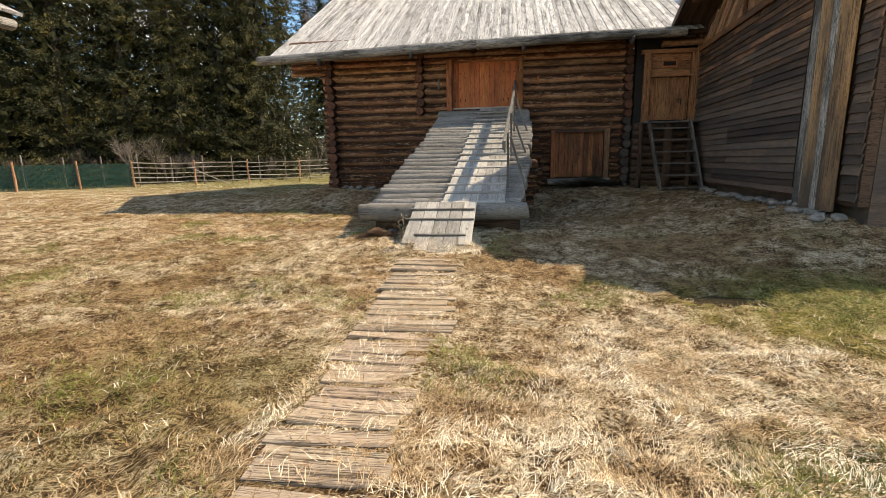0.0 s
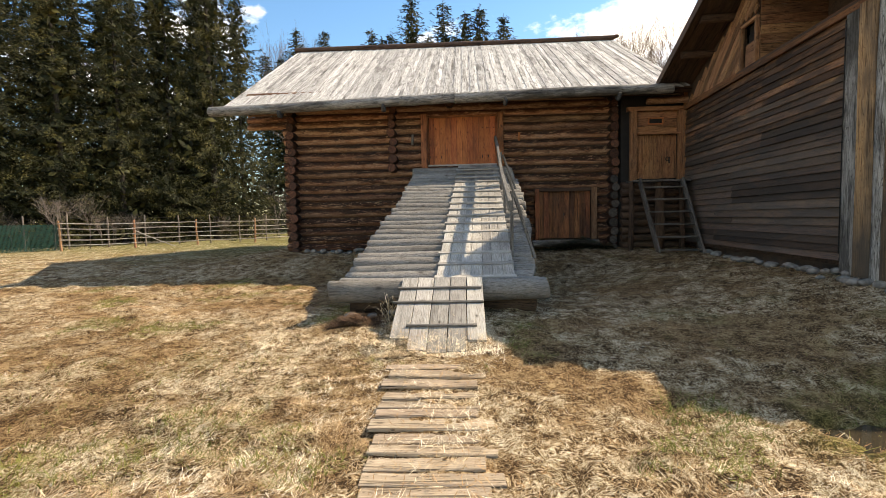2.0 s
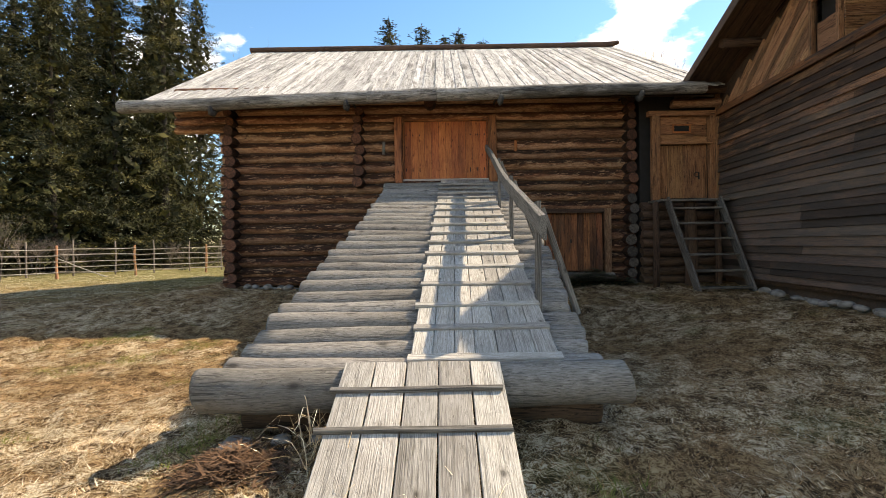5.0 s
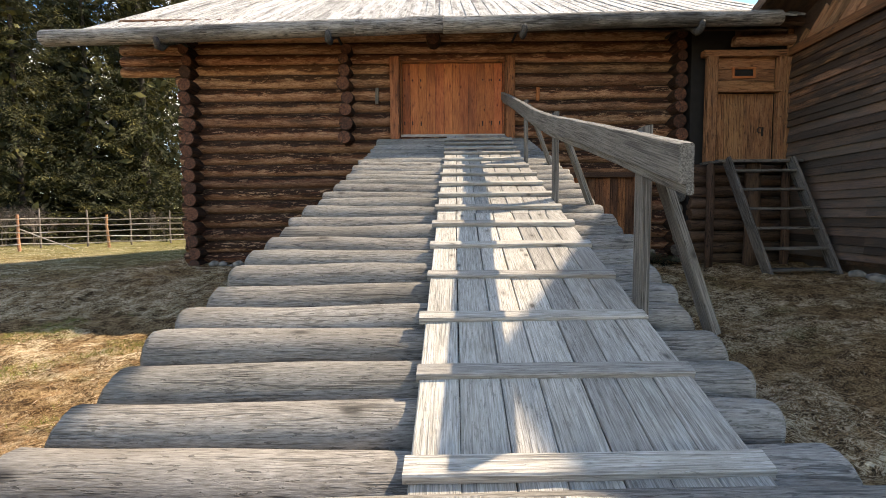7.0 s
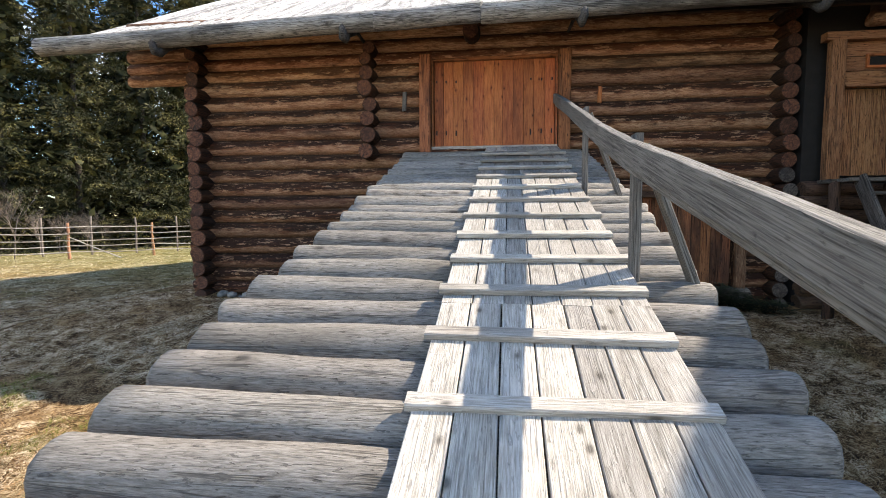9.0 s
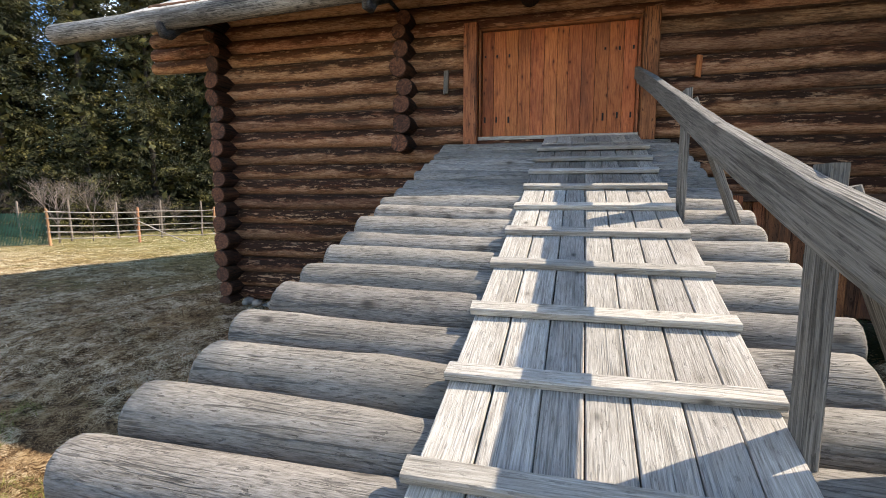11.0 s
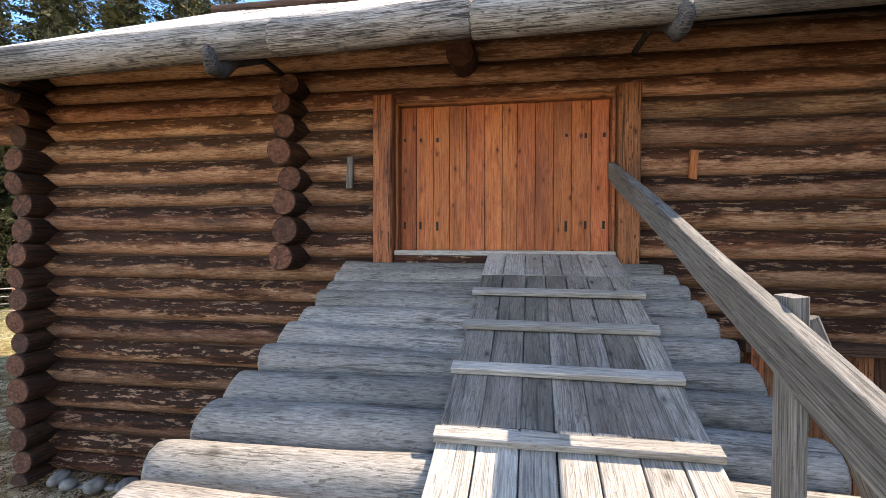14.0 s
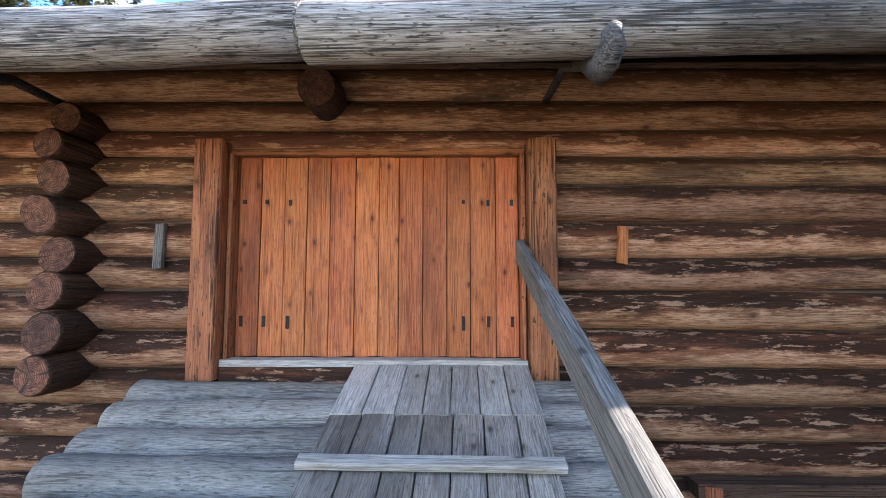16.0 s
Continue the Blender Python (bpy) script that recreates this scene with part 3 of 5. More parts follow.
def ground_z(x, y):
    z = -3.19
    z += 0.30 * math.exp(-((x - 0.2) / 3.0) ** 2 - ((y + 8.7) / 2.1) ** 2)
    inside = smooth01((x + 9.5) / 3.0) * smooth01((14 - y) / 4)
    z += 0.55 * smooth01(1 + (y + 0.2) / 4.2) * inside
    z += 0.50 * smooth01(1 - (6.2 - x) / 4.4) * smooth01((y + 12.5) / 5.0) * (1 - smooth01(1 + (y + 0.2) / 4.2))
    z += 0.26 * smooth01((-x - 6 + 0.5 * y) / 14) * smooth01((y + 6) / 10)
    z -= 0.13 * math.exp(-((x - 3.1) / 0.6) ** 2 - ((y + 11.45) / 0.28) ** 2)
    near = 1 - smooth01((math.hypot(x, y + 9) - 14) / 12)
    if near > 0:
        k = 1 - 0.75 * math.exp(-((x + 0.15) / 0.55) ** 2) * (1 if y < -9.6 else 0)
        z += near * k * (0.055 * noise.noise(Vector((x * 0.8, y * 0.8, 1.7))) + 0.055 * noise.noise(Vector((x * 2.3, y * 3.1, 4.1))) + 0.055 * noise.noise(Vector((x * 5.0, y * 6.5, 2.2))) + 0.03 * noise.noise(Vector((x * 10, y * 13, 7.2))))
    return z


def build_ground():
    xs = [-900, -300, -120, -60, -40] + [-32 + 0.8 * k for k in range(25)] + [-12 + 0.16 * k for k in range(25)] + [-8 + 0.065 * k for k in range(238)] + [7.6 + 0.8 * k for k in range(16)] + [24, 40, 80, 300, 900]
    ys = [-900, -300, -100, -45, -28] + [-22 + 0.5 * k for k in range(8)] + [-18 + 0.065 * k for k in range(154)] + [-7.99 + 0.13 * k for k in range(56)] + [-0.8 + 0.7 * k for k in range(40)] + [30, 40, 60, 120, 300, 900]
    verts = [(x, y, ground_z(x, y)) for y in ys for x in xs]
    w = len(xs)
    faces = [(j * w + i, j * w + i + 1, (j + 1) * w + i + 1, (j + 1) * w + i) for j in range(len(ys) - 1) for i in range(w - 1)]
    g = link("ground", mesh_from("ground", verts, faces, M_GROUND, True))
    tagged(g, "uneven meadow ground of matted dry straw-coloured grass", "ground", kind="structure")


build_ground()

# ---- log barn ----
WALL_Y = 0.26          # axis of the front wall's logs
JOINTS = [-2.62, -2.37, -2.11, -1.83, -1.53, -1.24, -0.99, -0.74, -0.485, -0.236, 0.03, 0.31, 0.60, 0.85, 1.12, 1.40, 1.62, 1.83, 2.06, 2.32, 2.58]
DOOR_X, DOOR_Z = (-1.24, 1.24), (0.03, 1.62)
HATCH_X, HATCH_Z = (2.34, 4.22), (-2.37, -0.74)
CORNERS = (-5.50, 4.72)

barn_wall = thing("wall_front", (-0.4, WALL_Y, -2.6), "barn front wall of stacked brown weathered round logs", "wall", kind="structure")


def build_front_wall():
    for k in range(len(JOINTS) - 1):
        z0, z1 = JOINTS[k], JOINTS[k + 1]
        zc, r = (z0 + z1) / 2, (z1 - z0) / 2 + 0.002
        left = -7.02 if zc > 1.35 else CORNERS[0] - 0.30 - random.uniform(0, 0.06)
        spans = [(left, CORNERS[1] + 0.3)]
        for (a, b), (lo, hi) in ((DOOR_X, DOOR_Z), (HATCH_X, HATCH_Z)):
            if lo <= zc <= hi:
                spans = [s for u, v in spans for s in ((u, a - 0.05), (b + 0.05, v)) if s[1] > s[0]]
        for u, v in spans:
            log("log", (u, WALL_Y, zc), (v, WALL_Y, zc + random.uniform(-0.008, 0.008)), r, r * random.uniform(0.95, 1.0), M_WALL, barn_wall, segs=14, knob=0.07, bend=0.008, end_material=M_CUT_BROWN)
    # solid core behind the logs, with the openings left free
    for x0, x1, z0, z1 in ((-5.5, DOOR_X[0], -2.6, 2.3), (DOOR_X[0], DOOR_X[1], -2.6, 0.0), (DOOR_X[0], DOOR_X[1], 1.66, 2.3), (DOOR_X[1], HATCH_X[0], -2.6, 2.3),
                           (HATCH_X[0], HATCH_X[1], -0.74, 2.3), (HATCH_X[0], HATCH_X[1], -2.6, -2.38), (HATCH_X[1], 4.7, -2.6, 2.3)):
        link("core", box_mesh("core", x0, x1, WALL_Y - 0.03, WALL_Y + 0.10, z0, z1, M_DARKWOOD), barn_wall)
    # ends of the cross walls' logs that stand out of the front
    for x, lo, hi, name in ((CORNERS[0], -2.62, 2.1, "log_end"), (-2.22, -0.03, 1.95, "log_end"), (CORNERS[1], -2.62, 2.1, "log_end")):
        for k in range(len(JOINTS) - 1):
            zc = JOINTS[k] + 0.0
            if lo <= zc <= hi:
                r = (JOINTS[k + 1] - JOINTS[max(0, k - 1)]) / (4 if k else 2) + 0.005
                log(name, (x + random.uniform(-0.035, 0.035), -0.09 - random.uniform(0, 0.10), zc), (x, WALL_Y + 0.2, zc), r, r * 1.02, M_END, barn_wall, segs=14, knob=0.06, bend=0.0, rings=4, end_material=M_CUT_GREY if x > 0 and zc < -0.3 else M_CUT_BROWN)


build_front_wall()
side = thing("wall_left", (-5.5, 6.0, -2.6), "barn side wall of stacked brown weathered round logs", "wall", kind="structure")
for k in range(len(JOINTS) - 1):
    log("log", (CORNERS[0], WALL_Y + 0.2, JOINTS[k]), (CORNERS[0], 12.3, JOINTS[k]), 0.135, 0.13, M_WALL, side, segs=10)
link("core", box_mesh("core", -5.5, -5.4, 0.3, 11.9, -2.6, 2.3, M_DARKWOOD), side)
back = link("wall_back", box_mesh("wall_back", -5.5, 4.9, 11.8, 12.1, -2.9, 2.3, M_WALL))
tagged(back, "barn back wall of brown logs", "wall", kind="structure")
right = link("wall_right", box_mesh("wall_right", 4.6, 4.9, 0.5, 11.8, -2.9, 2.3, M_WALL))
tagged(right, "barn end wall of brown logs", "wall", kind="structure")
gable_v = [(x, y, z) for x in (-5.45, -5.3) for y, z in ((0.2, 2.3), (11.9, 2.3), (6.03, 5.6))]
gable = link("gable_left", mesh_from("gable_left", gable_v, [(0, 1, 2), (5, 4, 3), (0, 3, 4, 1), (1, 4, 5, 2), (2, 5, 3, 0)], M_DARKWOOD))
gable_r = link("gable_right", mesh_from("gable_right", [(x + 10.1, y, z) for x, y, z in gable_v], [(0, 1, 2), (5, 4, 3), (0, 3, 4, 1), (1, 4, 5, 2), (2, 5, 3, 0)], M_DARKWOOD))
tagged(gable_r, "dark boarded barn gable behind the house roof", "gable", kind="structure")
tagged(gable, "dark boarded barn gable under the roof", "gable", kind="structure")

# roof
RIDGE_Y, RIDGE_Z, EAVE_Y, EAVE_Z = 6.03, 5.93, -1.0, 1.97
roof = thing("roof", (-0.4, RIDGE_Y, EAVE_Z), "barn roof of long silver-grey weathered boards", "roof", kind="structure")


def build_roof():
    x, k = -7.32, 0
    while x < 6.45:
        w = random.uniform(0.105, 0.16)
        lift = 0.014 if k % 2 else 0.0
        e = random.uniform(-0.03, 0.03)
        board("board", (x + w / 2, EAVE_Y + e, EAVE_Z + (0.026 if x < 0 else 0.012) * x + lift + e * 0.55), (x + w / 2 + random.uniform(-0.01, 0.01), RIDGE_Y, RIDGE_Z + lift), w + (0.012 if k % 2 else 0.0), 0.032, M_ROOF, roof, segs=4, warp=0.005)
        x += w
        k += 1
    # back slope and under-boards in one piece each
    link("back_slope", mesh_from("back_slope", [(-7.3, RIDGE_Y, RIDGE_Z), (6.45, RIDGE_Y, RIDGE_Z), (6.45, 13.1, 2.08), (-7.3, 13.1, 2.08), (-7.3, RIDGE_Y, RIDGE_Z - 0.06), (6.45, RIDGE_Y, RIDGE_Z - 0.06), (6.45, 13.1, 2.02), (-7.3, 13.1, 2.02)],
                                   [(0, 1, 2, 3), (7, 6, 5, 4), (0, 4, 5, 1), (1, 5, 6, 2), (2, 6, 7, 3), (3, 7, 4, 0)], M_ROOF), roof)
    d = -0.22
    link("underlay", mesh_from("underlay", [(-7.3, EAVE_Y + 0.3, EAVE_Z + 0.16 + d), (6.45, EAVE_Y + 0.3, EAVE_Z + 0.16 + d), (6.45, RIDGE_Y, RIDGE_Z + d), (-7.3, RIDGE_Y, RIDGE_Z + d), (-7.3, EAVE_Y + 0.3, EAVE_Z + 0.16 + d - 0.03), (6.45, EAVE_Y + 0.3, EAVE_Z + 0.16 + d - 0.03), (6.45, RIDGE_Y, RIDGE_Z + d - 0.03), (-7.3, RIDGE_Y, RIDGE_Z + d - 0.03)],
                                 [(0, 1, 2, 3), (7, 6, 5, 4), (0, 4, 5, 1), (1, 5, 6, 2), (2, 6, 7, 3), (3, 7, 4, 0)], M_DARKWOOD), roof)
    log("ridge_log", (-7.45, RIDGE_Y, RIDGE_Z + 0.07), (6.55, RIDGE_Y, RIDGE_Z + 0.10), 0.13, 0.12, M_DARKWOOD, roof, "dark ridge log with a raised end", bend=0.03)
    log("ridge_tip", (6.4, RIDGE_Y, RIDGE_Z + 0.11), (6.78, RIDGE_Y, RIDGE_Z + 0.20), 0.115, 0.07, M_DARKWOOD, roof)


build_roof()
eave = thing("eave_log", (-0.6, -1.02, 1.78), "long grey eave log that carries the roof boards", "log")
def eave_z(x):
    return 1.92 + (0.026 * x if x < 0 else 0.012 * x)


for u, v, r0, r1 in ((-7.62, -1.777, 0.145, 0.150), (-1.813, -0.177, 0.149, 0.149), (-0.213, 6.05, 0.150, 0.14)):
    log("section", (u, -1.03, eave_z(u)), (v, -1.03, eave_z(v)), r0, r1, M_EAVE, eave, segs=18, knob=0.05, bend=0.010)


def sweep(name, pts, radii, material, parent, label="", segs=8, flat=1.0):
    """A bent, tapered limb through the given points."""
    verts, faces = [], []
    pts = [Vector(p) for p in pts]
    for k, p in enumerate(pts):
        d = (pts[min(k + 1, len(pts) - 1)] - pts[max(k - 1, 0)]).normalized()
        s = d.cross(Vector((1, 0.13, 0.05))).normalized()
        t = d.cross(s)
        for j in range(segs):
            a = 2 * math.pi * j / segs
            verts.append(p + (s * math.cos(a) + t * math.sin(a) * flat) * radii[k])
    n = len(pts)
    for k in range(n - 1):
        for j in range(segs):
            a, b = k * segs + j, k * segs + (j + 1) % segs
            faces.append((a, b, b + segs, a + segs))
    faces += [tuple(range(segs - 1, -1, -1)), tuple((n - 1) * segs + j for j in range(segs))]
    return link(name, mesh_from(name, verts, faces, material, True), parent, None, label)


for x in (-5.42, -2.30, 1.27, 4.5):
    g = eave_z(x) - 1.92
    hook = sweep("eave_hook", [(x, 0.15, 2.02 + g), (x + 0.01, -0.4, 2.02 + g), (x, -0.84, 1.83 + g), (x + 0.012, -1.05, 1.68 + g), (x, -1.155, 1.675 + g), (x + 0.02, -1.205, 1.735 + g), (x + 0.01, -1.215, 1.78 + g), (x + 0.03, -1.21, 1.81 + g)],
                 [0.03, 0.035, 0.05, 0.072, 0.078, 0.07, 0.06, 0.045], M_HOOK, None, segs=9, flat=0.8)
    tagged(hook, "grey root hook that holds the eave log", "roof hook", "hooks under the eave")
beam = log("purlin_end", (-0.39, -0.12, 2.03), (-0.39, 0.4, 2.03), 0.145, 0.145, M_END, None, segs=16, rings=4, end_material=M_CUT_BROWN)
tagged(beam, "round brown beam end cut square in the wall", "beam")

# ---- barn door ----
door = thing("door_1", (0, 0.1, 0), "closed orange-brown double door of vertical boards", "door", kind="structure")
FR_TOP = 1.70


def build_door():
    for s, name in ((-1, "jamb"), (1, "jamb")):
        x0 = s * 1.32
        x1 = s * 1.10
        board(name, ((x0 + x1) / 2, 0.09, -0.03), ((x0 + x1) / 2, 0.09, FR_TOP), 0.20, 0.18, M_FRAME, door, up=(0, 1, 0), label="brown hewn door post", cham=0.012)
        board("reveal", (s * 1.085, 0.19, 0.03), (s * 1.085, 0.19, 1.62), 0.03, 0.16, M_FRAME, door, up=(0, 1, 0))
    board("lintel", (-1.10, 0.20, 1.645), (1.10, 0.20, 1.645), 0.12, 0.05, M_FRAME, door)
    board("sill", (-1.10, 0.13, 0.085), (1.10, 0.13, 0.085), 0.14, 0.05, M_PLANK, door, label="pale worn door sill")
    board("threshold", (-1.1, 0.15, 0.0), (1.1, 0.15, 0.0), 0.2, 0.115, M_WALL, door, label="dark worn threshold beam")
    x = -1.065
    widths = [0.165, 0.18, 0.17, 0.175, 0.19, 0.18, 0.15, 0.18, 0.18, 0.175, 0.19, 0.17]
    scale = 2.13 / sum(widths)
    for k, w in enumerate(widths):
        w *= scale
        board("board", (x + w / 2, 0.235 + (0.004 if k % 2 else 0), 0.11), (x + w / 2, 0.235 + (0.004 if k % 2 else 0), 1.62), w - 0.005, 0.03, M_DOOR, door, up=(0, 1, 0), warp=0.0015, cham=0.003)
        x += w
    for k in (0, 1, 2, 9, 10, 11):
        xc = -1.065 + scale * (sum(widths[:k]) + widths[k] * (0.25 if k < 6 else 0.7))
        for z, hgt in ((1.27, 0.04), (0.36, 0.10)):
            link("nail_hole", box_mesh("nail_hole", xc - 0.012, xc + 0.012, 0.211, 0.222, z - hgt / 2 + random.uniform(-0.02, 0.02), z + hgt / 2, M_IRON), door)


build_door()
back_board = link("door_backing", box_mesh("door_backing", -1.3, 1.3, 0.30, 0.34, 0.0, 1.66, M_DARK))
tagged(back_board, "dark space behind the barn door", "backing", kind="structure")
for x, z0, z1, mat, lab in ((-1.60, 0.76, 1.09, M_RAIL, "short grey-brown wooden peg on the log wall"), (1.80, 0.80, 1.07, M_DOOR, "short orange wooden cleat on the log wall")):
    peg = link("wall_peg", plank_mesh("wall_peg", z1 - z0, 0.07, 0.05, mat, random, 0.006, 0.002, 2), None, along((x, 0.11, z0), (x + 0.01, 0.11, z1), (0, 1, 0))[0])
    tagged(peg, lab, "wooden peg")

# ---- lower hatch ----
hatch = thing("door_2", (3.28, 0.2, -2.4), "low closed brown double hatch of stained boards", "door", kind="structure")
w = (4.05 - 2.42) / 10
for k in range(10):
    board("board", (2.42 + w * (k + 0.5), 0.20, -2.32), (2.42 + w * (k + 0.5), 0.20, -0.82), w - 0.006, 0.035, M_DOOR_DARK, hatch, up=(0, 1, 0), warp=0.002)
board("jamb", (2.36, 0.14, -2.42), (2.36, 0.14, -0.74), 0.12, 0.2, M_FRAME, hatch, up=(0, 1, 0))
board("jamb", (4.14, 0.12, -2.42), (4.14, 0.12, -0.72), 0.17, 0.22, M_WALL, hatch, up=(0, 1, 0), label="broad dark hewn post")
board("lintel", (2.25, 0.14, -0.77), (4.28, 0.14, -0.77), 0.2, 0.1, M_DARKWOOD, hatch)
log("sill", (2.2, 0.05, -2.47), (4.3, 0.05, -2.47), 0.12, 0.12, M_EAVE, hatch)
link("knob", box_mesh("knob", 3.21, 3.24, 0.15, 0.185, -1.6, -1.5, M_IRON), hatch)

# ---- log ramp ----
SL = 0.305
PROFILE = [(-9.0, -2.61), (-8.5, -2.468), (-7.6, -2.222), (-1.0, -0.19), (0.1, 0.088)]


def lerp_at(y, table):
    for (a, u), (b, v) in zip(table, table[1:]):
        if y <= b:
            t = max(0.0, (y - a) / (b - a))
            return u + (v - u) * t
    return table[-1][1]


def ramp_z(y):
    """Height of the walkway's boards."""
    return lerp_at(y, PROFILE)


LEFT_X = [(-8.6, -1.75), (-6.5, -1.67), (-5.0, -1.55), (-4.0, -1.47), (-1.0, -1.47), (0, -1.60)]
RIGHT_X = [(-8.6, 1.06), (-7.2, 1.15), (-6.0, 1.29), (-4.0, 1.42), (-2.5, 1.47), (0, 1.50)]
WALK_L = [(-8.5, -0.345), (-5.0, -0.265), (-3.0, -0.20), (0.1, -0.125)]
WALK_R = [(-8.5, 0.765), (-5.0, 0.885), (-3.0, 0.945), (-1.0, 1.06), (0.1, 1.10)]
ramp = thing("log_ramp", (-0.2, -4.5, -2.8), "sloping ramp of grey weathered logs with a plank walkway", "ramp")


def build_ramp():
    joints = [-8.42, -8.14, -7.89, -7.61, -7.34, -7.06, -6.78, -6.50, -6.22, -5.95, -5.65, -5.38, -5.10, -4.80, -4.50, -4.20, -3.92, -3.66, -3.38, -3.06, -2.78, -2.50, -2.20, -1.94, -1.67, -1.38, -1.06, -0.78, -0.50, -0.22, 0.05]
    for a, b in zip(joints, joints[1:]):
        y, r = (a + b) / 2, (b - a) / 2 * 1.04
        zc = ramp_z(y) - 0.04 - r * random.uniform(0.97, 1.06)
        log("log", (lerp_at(y, LEFT_X) + random.uniform(-0.03, 0.03), y + random.uniform(-0.012, 0.012), zc), (lerp_at(y, RIGHT_X) + random.uniform(-0.04, 0.04), y, zc), r, r * random.uniform(0.90, 1.0), M_RAMP_LOG, ramp, segs=16, knob=0.14, bend=0.012, rings=20, end_material=M_CUT_GREY)
    log("base_log", (-1.79, -8.58, -2.585), (1.18, -8.58, -2.575), 0.152, 0.148, M_RAMP_LOG, ramp, "thick grey base log", segs=18, knob=0.05, end_material=M_CUT_GREY)
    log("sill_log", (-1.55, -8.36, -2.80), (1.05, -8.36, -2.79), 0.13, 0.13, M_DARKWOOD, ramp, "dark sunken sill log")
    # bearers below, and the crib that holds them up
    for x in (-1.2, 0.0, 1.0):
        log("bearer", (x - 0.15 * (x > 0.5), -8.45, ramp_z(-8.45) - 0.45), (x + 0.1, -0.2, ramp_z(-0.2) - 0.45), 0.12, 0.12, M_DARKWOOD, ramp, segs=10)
    for yc, x0, x1 in ((-1.4, -1.5, 1.85), (-3.9, -1.45, 1.55)):
        z = -2.78
        while z < ramp_z(yc) - 0.62:
            log("crib_log", (x0 + random.uniform(-0.05, 0.05), yc, z), (x1 + random.uniform(-0.08, 0.06), yc, z), 0.125, 0.12, M_WALL, ramp, segs=12)
            z += 0.24
    for x, zc in ((0.62, -2.535), (0.1, -2.535)):
        board("chock", (x - 0.2, -8.47, zc), (x + 0.2, -8.47, zc), 0.12, 0.07, M_RAIL, ramp)
    # walkway boards in three lengths, seven side by side
    cuts = [-8.52, -5.62, -2.47, -0.58, 0.055]
    for a, b in zip(cuts, cuts[1:]):
        off = 0.006 if b > -0.1 else 0.0
        fr = [0.0]
        for _ in range(7):
            fr.append(fr[-1] + random.uniform(0.88, 1.12))
        fr = [f / fr[-1] for f in fr]
        for f0, f1 in zip(fr, fr[1:]):
            fm = (f0 + f1) / 2
            pa = (lerp_at(a, WALK_L) * (1 - fm) + lerp_at(a, WALK_R) * fm, a + random.uniform(-0.015, 0.0), ramp_z(a) - 0.018 + off)
            pb = (lerp_at(b, WALK_L) * (1 - fm) + lerp_at(b, WALK_R) * fm, b - 0.004, ramp_z(b) - 0.018 + off)
            wd = (lerp_at((a + b) / 2, WALK_R) - lerp_at((a + b) / 2, WALK_L)) * (f1 - f0)
            # third length is the browner wood with eave shade put into its colour
            board("plank", pa, pb, wd - 0.006, 0.034, M_PLANK_SHADED if -2.6 < a < -1.0 else M_PLANK, ramp, warp=0.0025, segs=5)
    ys = [-8.42, -7.92, -7.46, -6.97, -6.46, -5.97, -5.50, -5.04, -4.57, -4.09, -3.58, -3.08, -2.57, -2.06, -1.57, -1.04]
    for y in ys:
        board("cleat", (lerp_at(y, WALK_L) - 0.02 + random.uniform(-0.015, 0.015), y + random.uniform(-0.02, 0.02), ramp_z(y) + 0.020), (lerp_at(y, WALK_R) + 0.015 + random.uniform(-0.015, 0.015), y + random.uniform(-0.02, 0.02), ramp_z(y) + 0.020),
              random.uniform(0.078, 0.092), 0.038, M_PLANK, ramp, up=(0, -SL, 1), warp=0.002, cham=0.006)


build_ramp()

# lower boards from the path up to the base log
apron = thing("plank_apron", (-0.25, -9.4, -2.95), "short pale plank ramp with thin cross battens on dry grass", "plank ramp")
for k in range(5):
    a, b = -0.79 + 0.214 * k, -0.79 + 0.214 * (k + 1)
    lowy = (-9.86, -10.06, -10.10, -10.08, -9.90)[k]
    xm0, xm1 = (a + b) / 2, (a + b) / 2 + 0.02
    zlow = -2.415 + (lowy + 8.60) * 0.395
    board("plank", (xm0 + 0.02, lowy, zlow + 0.005), (xm1, -8.60, -2.415), 0.205, 0.032, M_PLANK, apron, warp=0.004)
for y, x0, x1 in ((-8.90, -0.80, 0.28), (-9.22, -0.82, 0.29), (-9.68, -0.60, 0.2)):
    zt = -2.415 + (y + 8.60) * 0.395
    board("batten", (x0, y, zt + 0.035), (x1, y + 0.01, zt + 0.035), 0.034, 0.03, M_RAIL, apron, up=(0, -0.4, 1))

# handrail
rail = thing("handrail", (1.0, -4.2, -2.2), "grey weathered timber handrail on the ramp", "handrail")
RAIL_TOP_X = [(-8.0, 0.782), (-6.7, 0.820), (-5.2, 0.871), (-4.1, 0.918), (-3.0, 0.970), (-2.0, 1.015), (-1.0, 1.052), (0.05, 1.082)]
RAIL_TOP_Z = [(-8.0, -1.380), (-6.7, -1.035), (-5.2, -0.652), (-4.1, -0.335), (-3.0, 0.014), (-2.0, 0.330), (-1.0, 0.645), (0.05, 0.965)]





